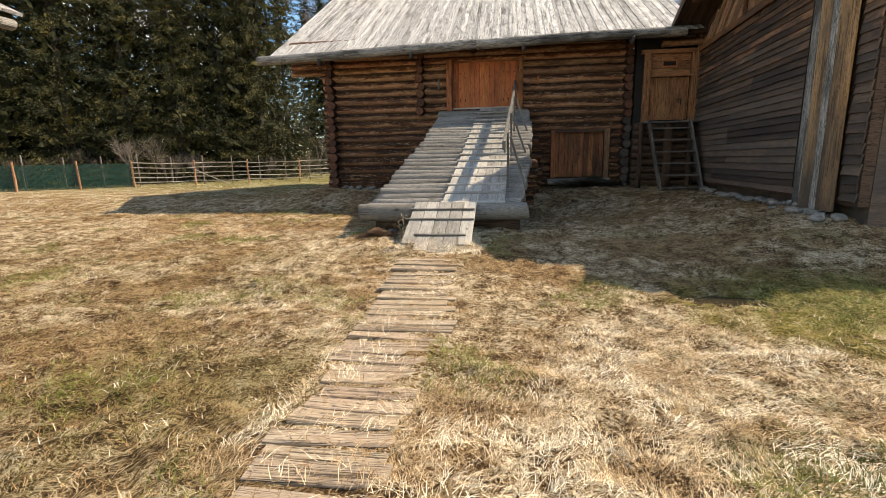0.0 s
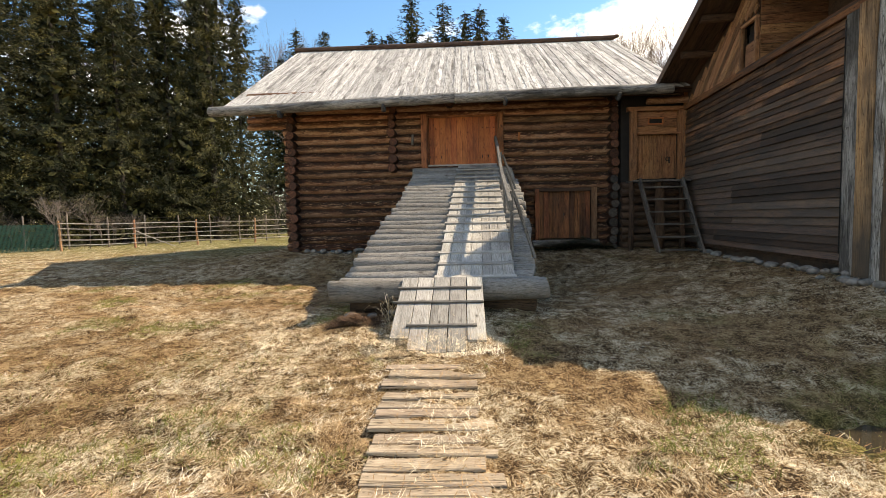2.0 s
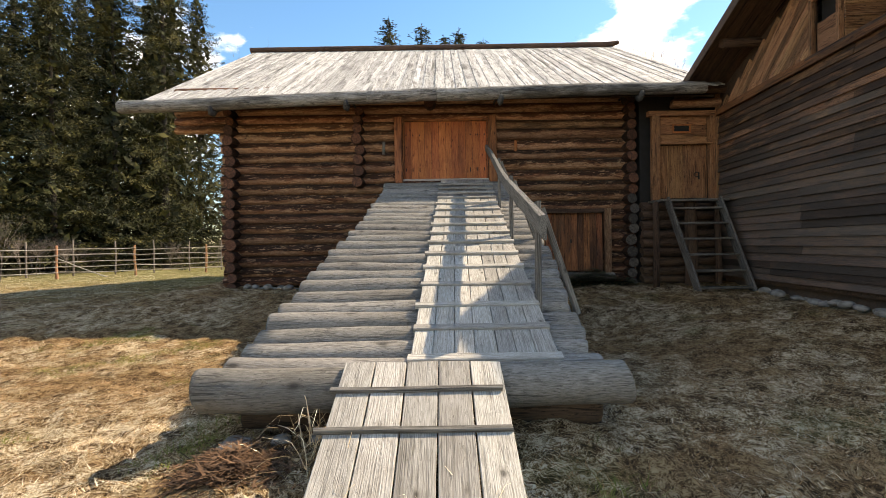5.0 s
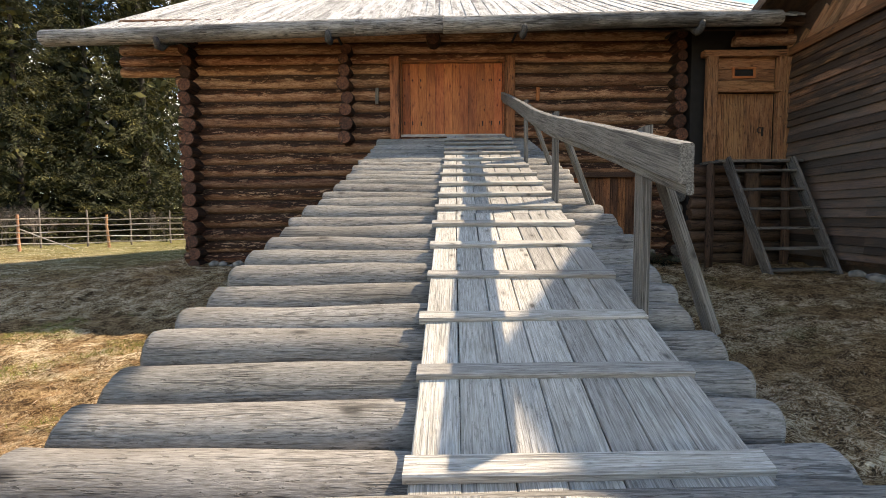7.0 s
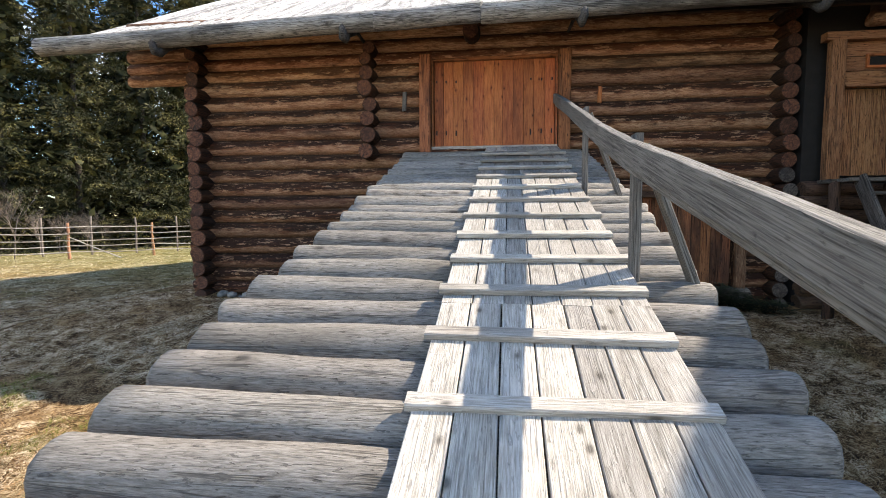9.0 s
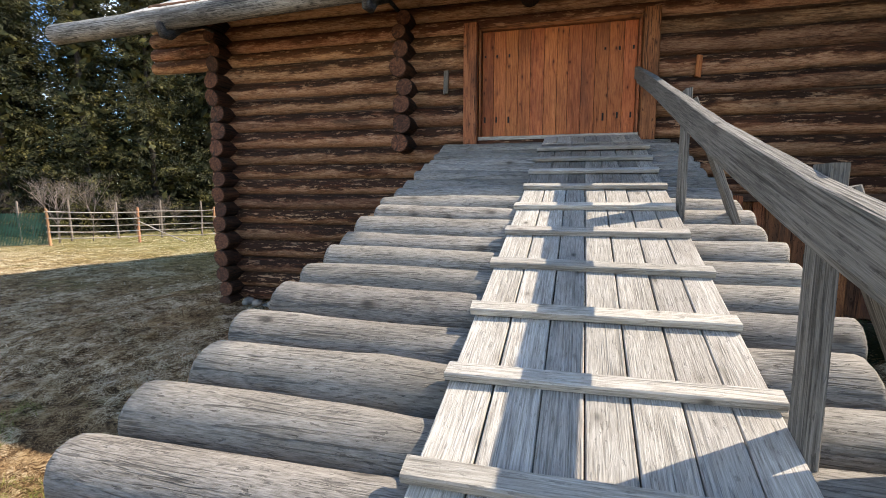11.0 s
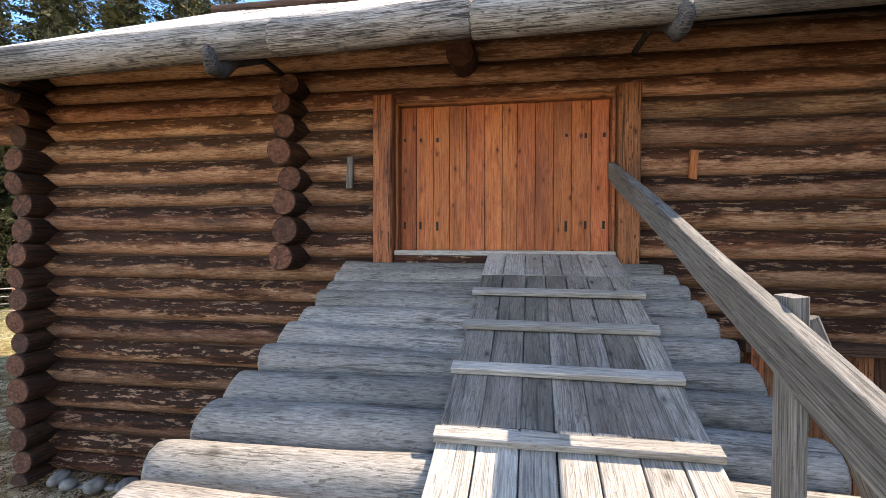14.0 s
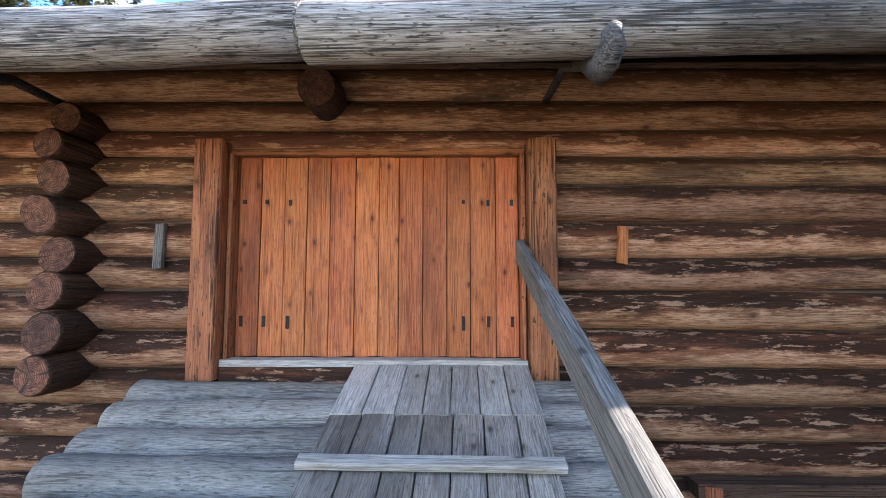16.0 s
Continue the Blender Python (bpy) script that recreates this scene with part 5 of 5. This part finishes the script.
def spruce_meshes(seed, H, R, dense=36, big=1.0):
    """Trunk and crown of a spruce: whorls of drooping branches with hanging sprays of needles."""
    rng = np.random.default_rng(seed)
    rad = 0.008 * H + 0.03
    tv, tf = [], []
    for k in range(9):
        u = k / 8
        for j in range(8):
            a = 6.2832 * j / 8
            tv.append((rad * (1 - 0.95 * u) * math.cos(a), rad * (1 - 0.95 * u) * math.sin(a), H * u))
    for k in range(8):
        for j in range(8):
            tf.append((k * 8 + j, k * 8 + (j + 1) % 8, (k + 1) * 8 + (j + 1) % 8, (k + 1) * 8 + j))
    base, ax, wid = [], [], []
    z = 0.05 * H
    while z < H * 0.985:
        u = z / H
        L0 = R * min(1.0, 1.15 * (1 - u) ** 0.8 + 0.03) * (0.6 + 0.4 * min(1, u / 0.15))
        for b in range(int(rng.integers(5, 8))):
            az = rng.uniform(0, 6.283)
            L = L0 * rng.choice((0.55, 0.8, 1.0, 1.3), p=(0.15, 0.3, 0.35, 0.2)) * rng.uniform(0.9, 1.1)
            d = np.array([math.cos(az), math.sin(az), 0])
            sd = np.array([-d[1], d[0], 0])
            droop = rng.uniform(0.25, 0.55) * (1 - 0.75 * u)
            n = max(8, int(L * dense))
            q = rng.uniform(0.0, 1.0, n) ** 0.7
            off = rng.normal(0, 0.5, n) * (0.16 * L + 0.07) * (1.1 - 0.8 * q)
            hang = rng.uniform(0, 1, n) ** 2 * 0.30 * (1 - 0.6 * u)
            zz = z + rng.uniform(-0.08, 0.08) - droop * L * np.sin(q * 1.9) + 0.22 * L * np.clip(q - 0.6, 0, 1) - np.abs(off) * 0.3 - hang
            P = d[None] * (q * L)[:, None] + sd[None] * off[:, None]
            P[:, 2] = zz
            A = d[None] * rng.uniform(0.3, 1.0, n)[:, None] + sd[None] * (np.sign(off) * rng.uniform(0.0, 0.8, n))[:, None]
            A[:, 2] = rng.uniform(-0.8, 0.25, n) - hang * 1.5
            A /= np.linalg.norm(A, axis=1)[:, None]
            ln = rng.uniform(0.11, 0.25, n) * big * (0.75 + 0.4 * (1 - u))
            base.append(P)
            ax.append(A * ln[:, None])
            S = np.cross(A, rng.normal(size=(n, 3)))
            S /= np.linalg.norm(S, axis=1)[:, None] + 1e-9
            wid.append(S * (ln * rng.uniform(0.10, 0.17, n))[:, None])
        # dark inner twigs round the trunk
        n = 14
        a = rng.uniform(0, 6.283, n)
        q = rng.uniform(0.05, 0.42, n) * L0
        base.append(np.stack([np.cos(a) * q, np.sin(a) * q, z + rng.uniform(-0.5, 0.3, n)], 1))
        A = rng.normal(size=(n, 3))
        A /= np.linalg.norm(A, axis=1)[:, None]
        ax.append(A * min(0.55 + 0.3 * (1 - u), 0.06 + 0.34 * L0))
        S = np.cross(A, rng.normal(size=(n, 3)))
        S /= np.linalg.norm(S, axis=1)[:, None] + 1e-9
        wid.append(S * min(0.17, 0.02 + 0.08 * L0))
        z += rng.uniform(0.30, 0.46) * (1.15 - 0.55 * u)
    P, A, S = np.concatenate(base), np.concatenate(ax), np.concatenate(wid)
    V = np.stack([P, P + A * 0.45 + S, P + A, P + A * 0.45 - S], 1).reshape(-1, 3)
    F = np.arange(len(V)).reshape(-1, 4)
    trunk = mesh_from("trunk", tv, tf, M_BARK, True)
    crown = mesh_from("crown", V.tolist(), F.tolist(), M_NEEDLE)
    return trunk, crown


def make_spruce(trunk, crown):
    t = thing("spruce_tree", (0, 0, 0), "tall dark green spruce with drooping boughs", "tree", "spruces at the forest edge")
    link("trunk", trunk, t)
    link("crown", crown, t)
    return t


FRONT = [(-34, 3.0), (-31.5, 5.0), (-29.5, 8.2), (-27.2, 10.3), (-25.4, 13.2), (-23.0, 15.2), (-21.6, 18.4), (-19.4, 20.2), (-18.9, 23.8)]
protos = []
for k, (H, R) in enumerate(((23, 4.2), (24, 4.7), (21, 3.9), (25, 4.4))):
    protos.append(make_spruce(*spruce_meshes(40 + k, H, R)))
# plainer trees for the rows behind
plainer = [spruce_meshes(70 + k, H, R, 10, 1.65) for k, (H, R) in enumerate(((23, 3.7), (24, 4.2), (21, 3.4), (25, 3.9)))]
random.seed(31)
spots = list(FRONT)
spots += [(x - 2.6 + random.uniform(-0.7, 0.7), y + 2.6 + random.uniform(-0.7, 0.7)) for x, y in FRONT]
spots += [(x - 5.6 + random.uniform(-0.9, 0.9), y + 5.2 + random.uniform(-0.9, 0.9)) for x, y in FRONT]
spots += [(x - 9 + random.uniform(-1, 1), y + 8 + random.uniform(-1, 1)) for x, y in FRONT]
# crowns that rise over the barn's ridge
far_tree = []
behind = [(x, 48, H / (23, 24, 21, 25)[k % 4]) for k, (x, H) in enumerate(((-12.3, 27.1), (-10.9, 26.0), (-9.6, 26.6), (-6.8, 31.3), (-2.6, 30.3), (0.3, 28.9), (2.2, 29.7), (5.4, 28.3), (-22.6, 27.6), (-18.8, 27.2), (-27.0, 24.5), (-24.8, 24.0), (-4.6, 26.0), (-0.9, 25.5)))]
for k, (x, y) in enumerate(spots):
    p = protos[k % 4]
    s = random.uniform(0.85, 1.12)
    m = Matrix.Translation((x, y, ground_z(x, y) - 0.05)) @ Matrix.Rotation(random.uniform(0, 6.28), 4, "Z")
    if k < 4:
        p.matrix_basis = m
    elif k < 9:
        c = copy_thing(p, m)
        c.scale = (s, s, s)
    else:
        c = make_spruce(*plainer[k % 4])
        c.matrix_basis = m
        c.scale = (s, s, s)
        if 20 <= k < 24:
            far_tree.append(c)
for k, (x, y, s) in enumerate(behind):
    c = copy_thing(far_tree[k % 4], Matrix.Translation((x, y, -3.1)) @ Matrix.Rotation(k * 1.3, 4, "Z"))
    c.scale = (1.5 * s, 1.5 * s, s)


def bare_tree_mesh(name, seed, H, depth, spread, r0, material, twigs=3):
    rng = random.Random(seed)
    verts, faces = [], []

    def limb(p, d, L, r, level):
        q = p + d * L
        ref = Vector((0, 0, 1)) if abs(d.z) < 0.9 else Vector((1, 0, 0))
        a = d.cross(ref).normalized()
        b = d.cross(a)
        i = len(verts)
        for c, rr in ((p, r), (q, r * 0.62)):
            for j in range(3):
                t = 2.0944 * j
                verts.append(c + (a * math.cos(t) + b * math.sin(t)) * rr)
        for j in range(3):
            faces.append((i + j, i + (j + 1) % 3, i + 3 + (j + 1) % 3, i + 3 + j))
        if level == 0:
            return
        for c in range(rng.randint(2, twigs + 1)):
            nd = (d + Vector((rng.uniform(-1, 1), rng.uniform(-1, 1), rng.uniform(-0.35, 0.8))) * spread).normalized()
            limb(p + d * L * rng.uniform(0.55, 1.0), nd, L * rng.uniform(0.55, 0.85), r * 0.55, level - 1)
    limb(Vector((0, 0, 0)), Vector((rng.uniform(-0.1, 0.1), rng.uniform(-0.1, 0.1), 1)).normalized(), H * 0.3, r0, depth)
    return mesh_from(name, [tuple(v) for v in verts], faces, material)


birch = [bare_tree_mesh("birch_branches", 60 + k, 15, 7, 0.42, 0.17, M_BIRCH) for k in range(2)]
for k, (x, y, s) in enumerate(((16.0, 47, 1.62), (18.4, 48, 1.72), (23.4, 48, 1.6), (28.6, 47, 1.72), (30.4, 48, 1.62), (-26.6, 48, 1.8), (-24.8, 49, 1.7), (20.8, 50, 1.6), (-17.0, 32, 1.1), (-14.0, 30, 1.0), (-12.5, 33, 1.0))):
    ob = link("bare_tree", birch[k % 2], None, Matrix.Translation((x, y, -3.1)) @ Matrix.Rotation(k * 2.1, 4, "Z") @ Matrix.Diagonal((s, s, s * 1.25, 1)))
    tagged(ob, "leafless birch with fine pale twigs", "tree", "bare birches")
bush = [bare_tree_mesh("bush_branches", 80 + k, 4.2, 5, 0.75, 0.035, M_TWIG) for k in range(3)]
random.seed(77)
bspots = [(-21.5, 8.6, 1.15), (-22.6, 9.4, 1.0), (-20.7, 9.5, 0.9)]
for k in range(26):
    t = random.random()
    bspots.append((-28.5 + 14.5 * t + random.uniform(-1, 1), 6.0 + 13.2 * t + random.uniform(-0.4, 2.8), random.uniform(0.45, 0.8)))
for k in range(7):
    bspots.append((-14.5 + 0.9 * k + random.uniform(-0.5, 0.5), 19 + random.uniform(0, 5), random.uniform(0.8, 1.3)))
for k, (x, y, s) in enumerate(bspots):
    ob = link("bare_bush", bush[k % 3], None, Matrix.Translation((x, y, ground_z(x, y) - 0.05)) @ Matrix.Rotation(random.uniform(0, 6.28), 4, "Z") @ Matrix.Diagonal((s, s, s, 1)))
    tagged(ob, "leafless grey bush at the forest edge", "bush", "bare bushes")

# ---- grass, boughs and litter ----


def blades(name, P, D, length, width, lift, material, label, seg=2, curl=0.35):
    """Ribbons from points P along flat directions D, arching up by lift and back down."""
    n = len(P)
    rng = np.random.default_rng(len(P))
    S = np.stack([-D[:, 1], D[:, 0], np.zeros(n)], 1)
    side = rng.uniform(-curl, curl, n)
    rows = []
    for k in range(seg + 1):
        u = k / seg
        C = P + D * (length * u)[:, None] + S * (side * length * u * u)[:, None]
        C[:, 2] += lift * (np.sin(np.pi * u * 0.72)) + 0.002
        wk = width * (1 - 0.8 * u)
        rows += [C - S * wk[:, None] / 2, C + S * wk[:, None] / 2]
    V = np.stack(rows, 1).reshape(-1, 3)
    per = 2 * (seg + 1)
    i0 = np.arange(n) * per
    F = np.concatenate([np.stack([i0 + 2 * k, i0 + 2 * k + 1, i0 + 2 * k + 3, i0 + 2 * k + 2], 1) for k in range(seg)])
    ob = link(name, mesh_from(name, V.tolist(), F.tolist(), material))
    return tagged(ob, label, "grass", kind="stuff")


def scatter(n, x0, x1, y0, y1, seed, keep):
    rng = np.random.default_rng(seed)
    out = []
    while len(out) < n:
        x, y = rng.uniform(x0, x1), rng.uniform(y0, y1)
        if rng.random() < keep(x, y):
            out.append((x, y, ground_z(x, y)))
    return np.array(out)


def on_path(x, y):
    return abs(x + 0.12) < 0.36 and y < -10.3 or (-0.82 < x < 0.32 and -10.3 < y < -8.5)


def occupied(x, y):
    return on_path(x, y) or (-1.7 < x < 1.2 and y > -8.5) or y > -0.15 and -5.7 < x < 7 or (x > 6.1 and y > -9)


def straw_keep(x, y):
    if occupied(x, y):
        return 0.34 * smooth01(0.5 + 3 * noise.noise(Vector((x * 3, y * 9, 4.4))) + 2 * (x + 0.12)) if on_path(x, y) and y < -10.3 else 0.0
    patch = noise.noise(Vector((x * 0.55, y * 0.55, 9.3)))
    dist = min(math.hypot(x - 0.3, y + 16.5), math.hypot(x + 3.6, y + 4.5) * 1.3 + 1.5)
    patch += 0.6 * noise.noise(Vector((x * 1.9, y * 1.9, 5.0)))
    patch += 0.5 * math.exp(-((x + 3.2) / 1.0) ** 2 - ((y + 15.0) / 1.2) ** 2)
    patch -= 0.55 * math.exp(-((x + 1.4) / 0.9) ** 2 - ((y + 14.0) / 1.4) ** 2)
    return (0.06 + 0.94 * smooth01(patch * 3.6 + 0.5)) * (1.0 if dist < 4 else max(0.16, 1.0 - (dist - 4) / 6))


def flow(P, spread, seed):
    rng = np.random.default_rng(seed)
    a = np.array([1.8 * noise.noise(Vector((p[0] * 0.5, p[1] * 0.5, 3.3))) + 1.8 * noise.noise(Vector((p[0] * 3.1, p[1] * 3.1, 6.1))) for p in P]) + 0.5
    a = a * 1.6 + rng.normal(0, spread, len(P))
    return np.stack([np.cos(a), np.sin(a), np.zeros(len(P))], 1)


random.seed(3)
RG = np.random.default_rng(9)
P = scatter(230000, -10, 7.5, -17.6, -0.4, 11, straw_keep)
n = len(P)
L_, W_, U_ = RG.uniform(0.035, 0.12, n), RG.uniform(0.0022, 0.005, n), RG.uniform(0.004, 0.035, n) * np.where(RG.random(n) < 0.06, 1.8, 1)
P[:, 2] += np.array([0.055 if on_path(a, b) else 0.0 for a, b in P[:, :2]])
D_ = flow(P, 0.75, 1)
# brown share is higher near the barn and in the yard by the house
is_brown = RG.random(n) < np.where((P[:, 1] > -8.0) | (P[:, 0] > 1.0) & (P[:, 1] > -11.3), 0.88, 0.24)
new_ = ~is_brown
close = new_ & (P[:, 1] < -12.5)
beyond = new_ & ~close
blades("dry_grass", P[close], D_[close], L_[close], W_[close], U_[close], M_STRAW, "matted dry straw-coloured grass", curl=0.2)
blades("dry_grass", P[beyond], D_[beyond], L_[beyond], W_[beyond], U_[beyond], M_STRAW, "matted dry straw-coloured grass", seg=1, curl=0.2)
blades("brown_grass", P[is_brown], D_[is_brown], L_[is_brown], W_[is_brown], U_[is_brown], M_STUBBLE, "brown grass among the straw", seg=1, curl=0.2)
P = scatter(70000, -8.5, 7.5, -17.4, -4.0, 14, lambda x, y: 0.0 if occupied(x, y) and not (on_path(x, y) and y < -10.3) else 1.3 - straw_keep(x, y))
n = len(P)
P[:, 2] += np.array([0.055 if on_path(a, b) else 0.0 for a, b in P[:, :2]])
blades("stubble", P, flow(P, 1.5, 5), RG.uniform(0.02, 0.07, n), RG.uniform(0.003, 0.007, n), RG.uniform(0.01, 0.04, n), M_STUBBLE, "short brown-olive stubble between the straw", seg=1)


def green_keep(x, y):
    if occupied(x, y):
        return 0.0
    g = noise.noise(Vector((x * 0.8, y * 0.8, 21.0))) + 0.35 * noise.noise(Vector((x * 3, y * 3, 2.0)))
    moss = math.exp(-((x - 4.6) / 1.1) ** 2 - ((y + 11.4) / 0.7) ** 2)
    left = 0.1 * smooth01((-x - 0.8) / 1.5) * smooth01((y + 17) / 1.5) * smooth01((-9 - y) / 2)
    g -= 0.5 * smooth01((x - 0.8) / 0.8) * smooth01((y + 11.0) / 0.6)
    return min(1.0, smooth01((g - 0.18) * 3) + moss * 0.9 + left)


P = scatter(42000, -9, 7.5, -17.4, -3.0, 12, green_keep)
n = len(P)
blades("green_grass", P, flow(P, 1.5, 2), RG.uniform(0.03, 0.09, n), RG.uniform(0.004, 0.008, n), RG.uniform(0.02, 0.07, n), M_GRASS, "short young green grass in patches", seg=1)
P = scatter(16000, -27, -7, -4, 12, 13, lambda x, y: 1.0)
n = len(P)
blades("far_grass", P, flow(P, 1.2, 4), RG.uniform(0.07, 0.16, n), RG.uniform(0.005, 0.011, n), RG.uniform(0.01, 0.045, n), M_STRAW, "pale dry grass towards the fence")

# cut boughs by the hatch
brng = np.random.default_rng(6)
n = 2600
bx_, by_ = brng.normal(3.55, 0.55, n).clip(2.3, 4.6), brng.uniform(-0.75, -0.15, n)
hb = np.exp(-((bx_ - 3.6) / 0.7) ** 2) * 0.38
P = np.stack([bx_, by_, np.array([ground_z(a, b) for a, b in zip(bx_, by_)]) + hb * brng.random(n)], 1)
D = brng.normal(size=(n, 3)) * (1, 1, 0)
D /= np.linalg.norm(D, axis=1)[:, None]
ob = blades("cut_boughs", P, D, brng.uniform(0.08, 0.25, n), brng.uniform(0.012, 0.03, n), brng.uniform(-0.02, 0.06, n), M_CUT, "heap of dark cut spruce boughs by the hatch", seg=1)
# rough brown litter heap at the ramp's foot
n = 1300
bx_, by_ = brng.normal(-1.38, 0.17, n), brng.normal(-9.02, 0.11, n)
P = np.stack([bx_, by_, np.array([ground_z(a, b) for a, b in zip(bx_, by_)]) + 0.10 * brng.random(n) * np.exp(-((bx_ + 1.38) / 0.2) ** 2)], 1)
D = brng.normal(size=(n, 3)) * (1, 1, 0)
D /= np.linalg.norm(D, axis=1)[:, None]
blades("bark_litter", P, D, brng.uniform(0.04, 0.16, n), brng.uniform(0.006, 0.02, n), brng.uniform(0.0, 0.05, n), M_LITTER, "brown heap of dry leaves beside the ramp", seg=1)
# pale stalks at the ramp's foot
n = 46
bx_, by_ = brng.normal(-0.92, 0.10, n), brng.normal(-8.92, 0.10, n)
P = np.stack([bx_, by_, np.array([ground_z(a, b) for a, b in zip(bx_, by_)])], 1)
D = brng.normal(size=(n, 3)) * (1, 1, 0)
D /= np.linalg.norm(D, axis=1)[:, None]
blades("dry_stalks", P, D, brng.uniform(0.15, 0.4, n), brng.uniform(0.006, 0.011, n), brng.uniform(0.08, 0.34, n), M_STRAW, "pale bent dry stalks beside the plank ramp", seg=4)
# straw that lies over the foot of the plank ramp
n = 1500
bx_, by_ = brng.uniform(-0.95, 0.45, n), -10.20 + np.abs(brng.normal(0, 0.20, n))
zz_ = np.array([max(ground_z(a, b), (-2.395 + (b + 8.6) * 0.395) if -0.8 < a < 0.3 and b > -10.08 else -9.0) for a, b in zip(bx_, by_)])
P = np.stack([bx_, by_, zz_ + 0.004], 1)
blades("apron_straw", P, flow(P, 1.2, 8), brng.uniform(0.04, 0.14, n), brng.uniform(0.003, 0.006, n), brng.uniform(0.004, 0.04, n), M_STRAW, "dry straw over the foot of the plank ramp")
# puddle
pv = []
for k in range(28):
    a = 2 * math.pi * k / 28
    r = 1 + 0.25 * noise.noise(Vector((math.cos(a) * 1.5, math.sin(a) * 1.5, 3)))
    pv.append((3.1 + 0.62 * r * math.cos(a), -11.45 + 0.24 * r * math.sin(a), -3.235))
puddle = link("puddle", mesh_from("puddle", pv, [tuple(range(28))], M_WATER))
tagged(puddle, "shallow muddy puddle in the dry grass", "puddle", kind="structure")


# corner of a shed beside the start of the path
shed = thing("log_shed", (-8.5, -14, -3.2), "small log shed with a grey board roof", "shed")
for k in range(13):
    zc = -3.05 + 0.25 * k
    log("log", (-6.75, -11.9, zc), (-6.75, -16.4, zc), 0.125, 0.12, M_WALL, shed, segs=10)
    log("log", (-10.4, -12.1, zc), (-6.5, -12.1, zc), 0.125, 0.12, M_WALL, shed, segs=10)
for k in range(22):
    board("roof_board", (-5.0, -11.42 - 0.24 * k, 0.12), (-10.6, -11.42 - 0.24 * k, 2.7), 0.235, 0.04, M_ROOF, shed)
log("eave_pole", (-5.1, -11.36, 0.01), (-5.1, -16.8, 0.01), 0.07, 0.07, M_EAVE, shed)
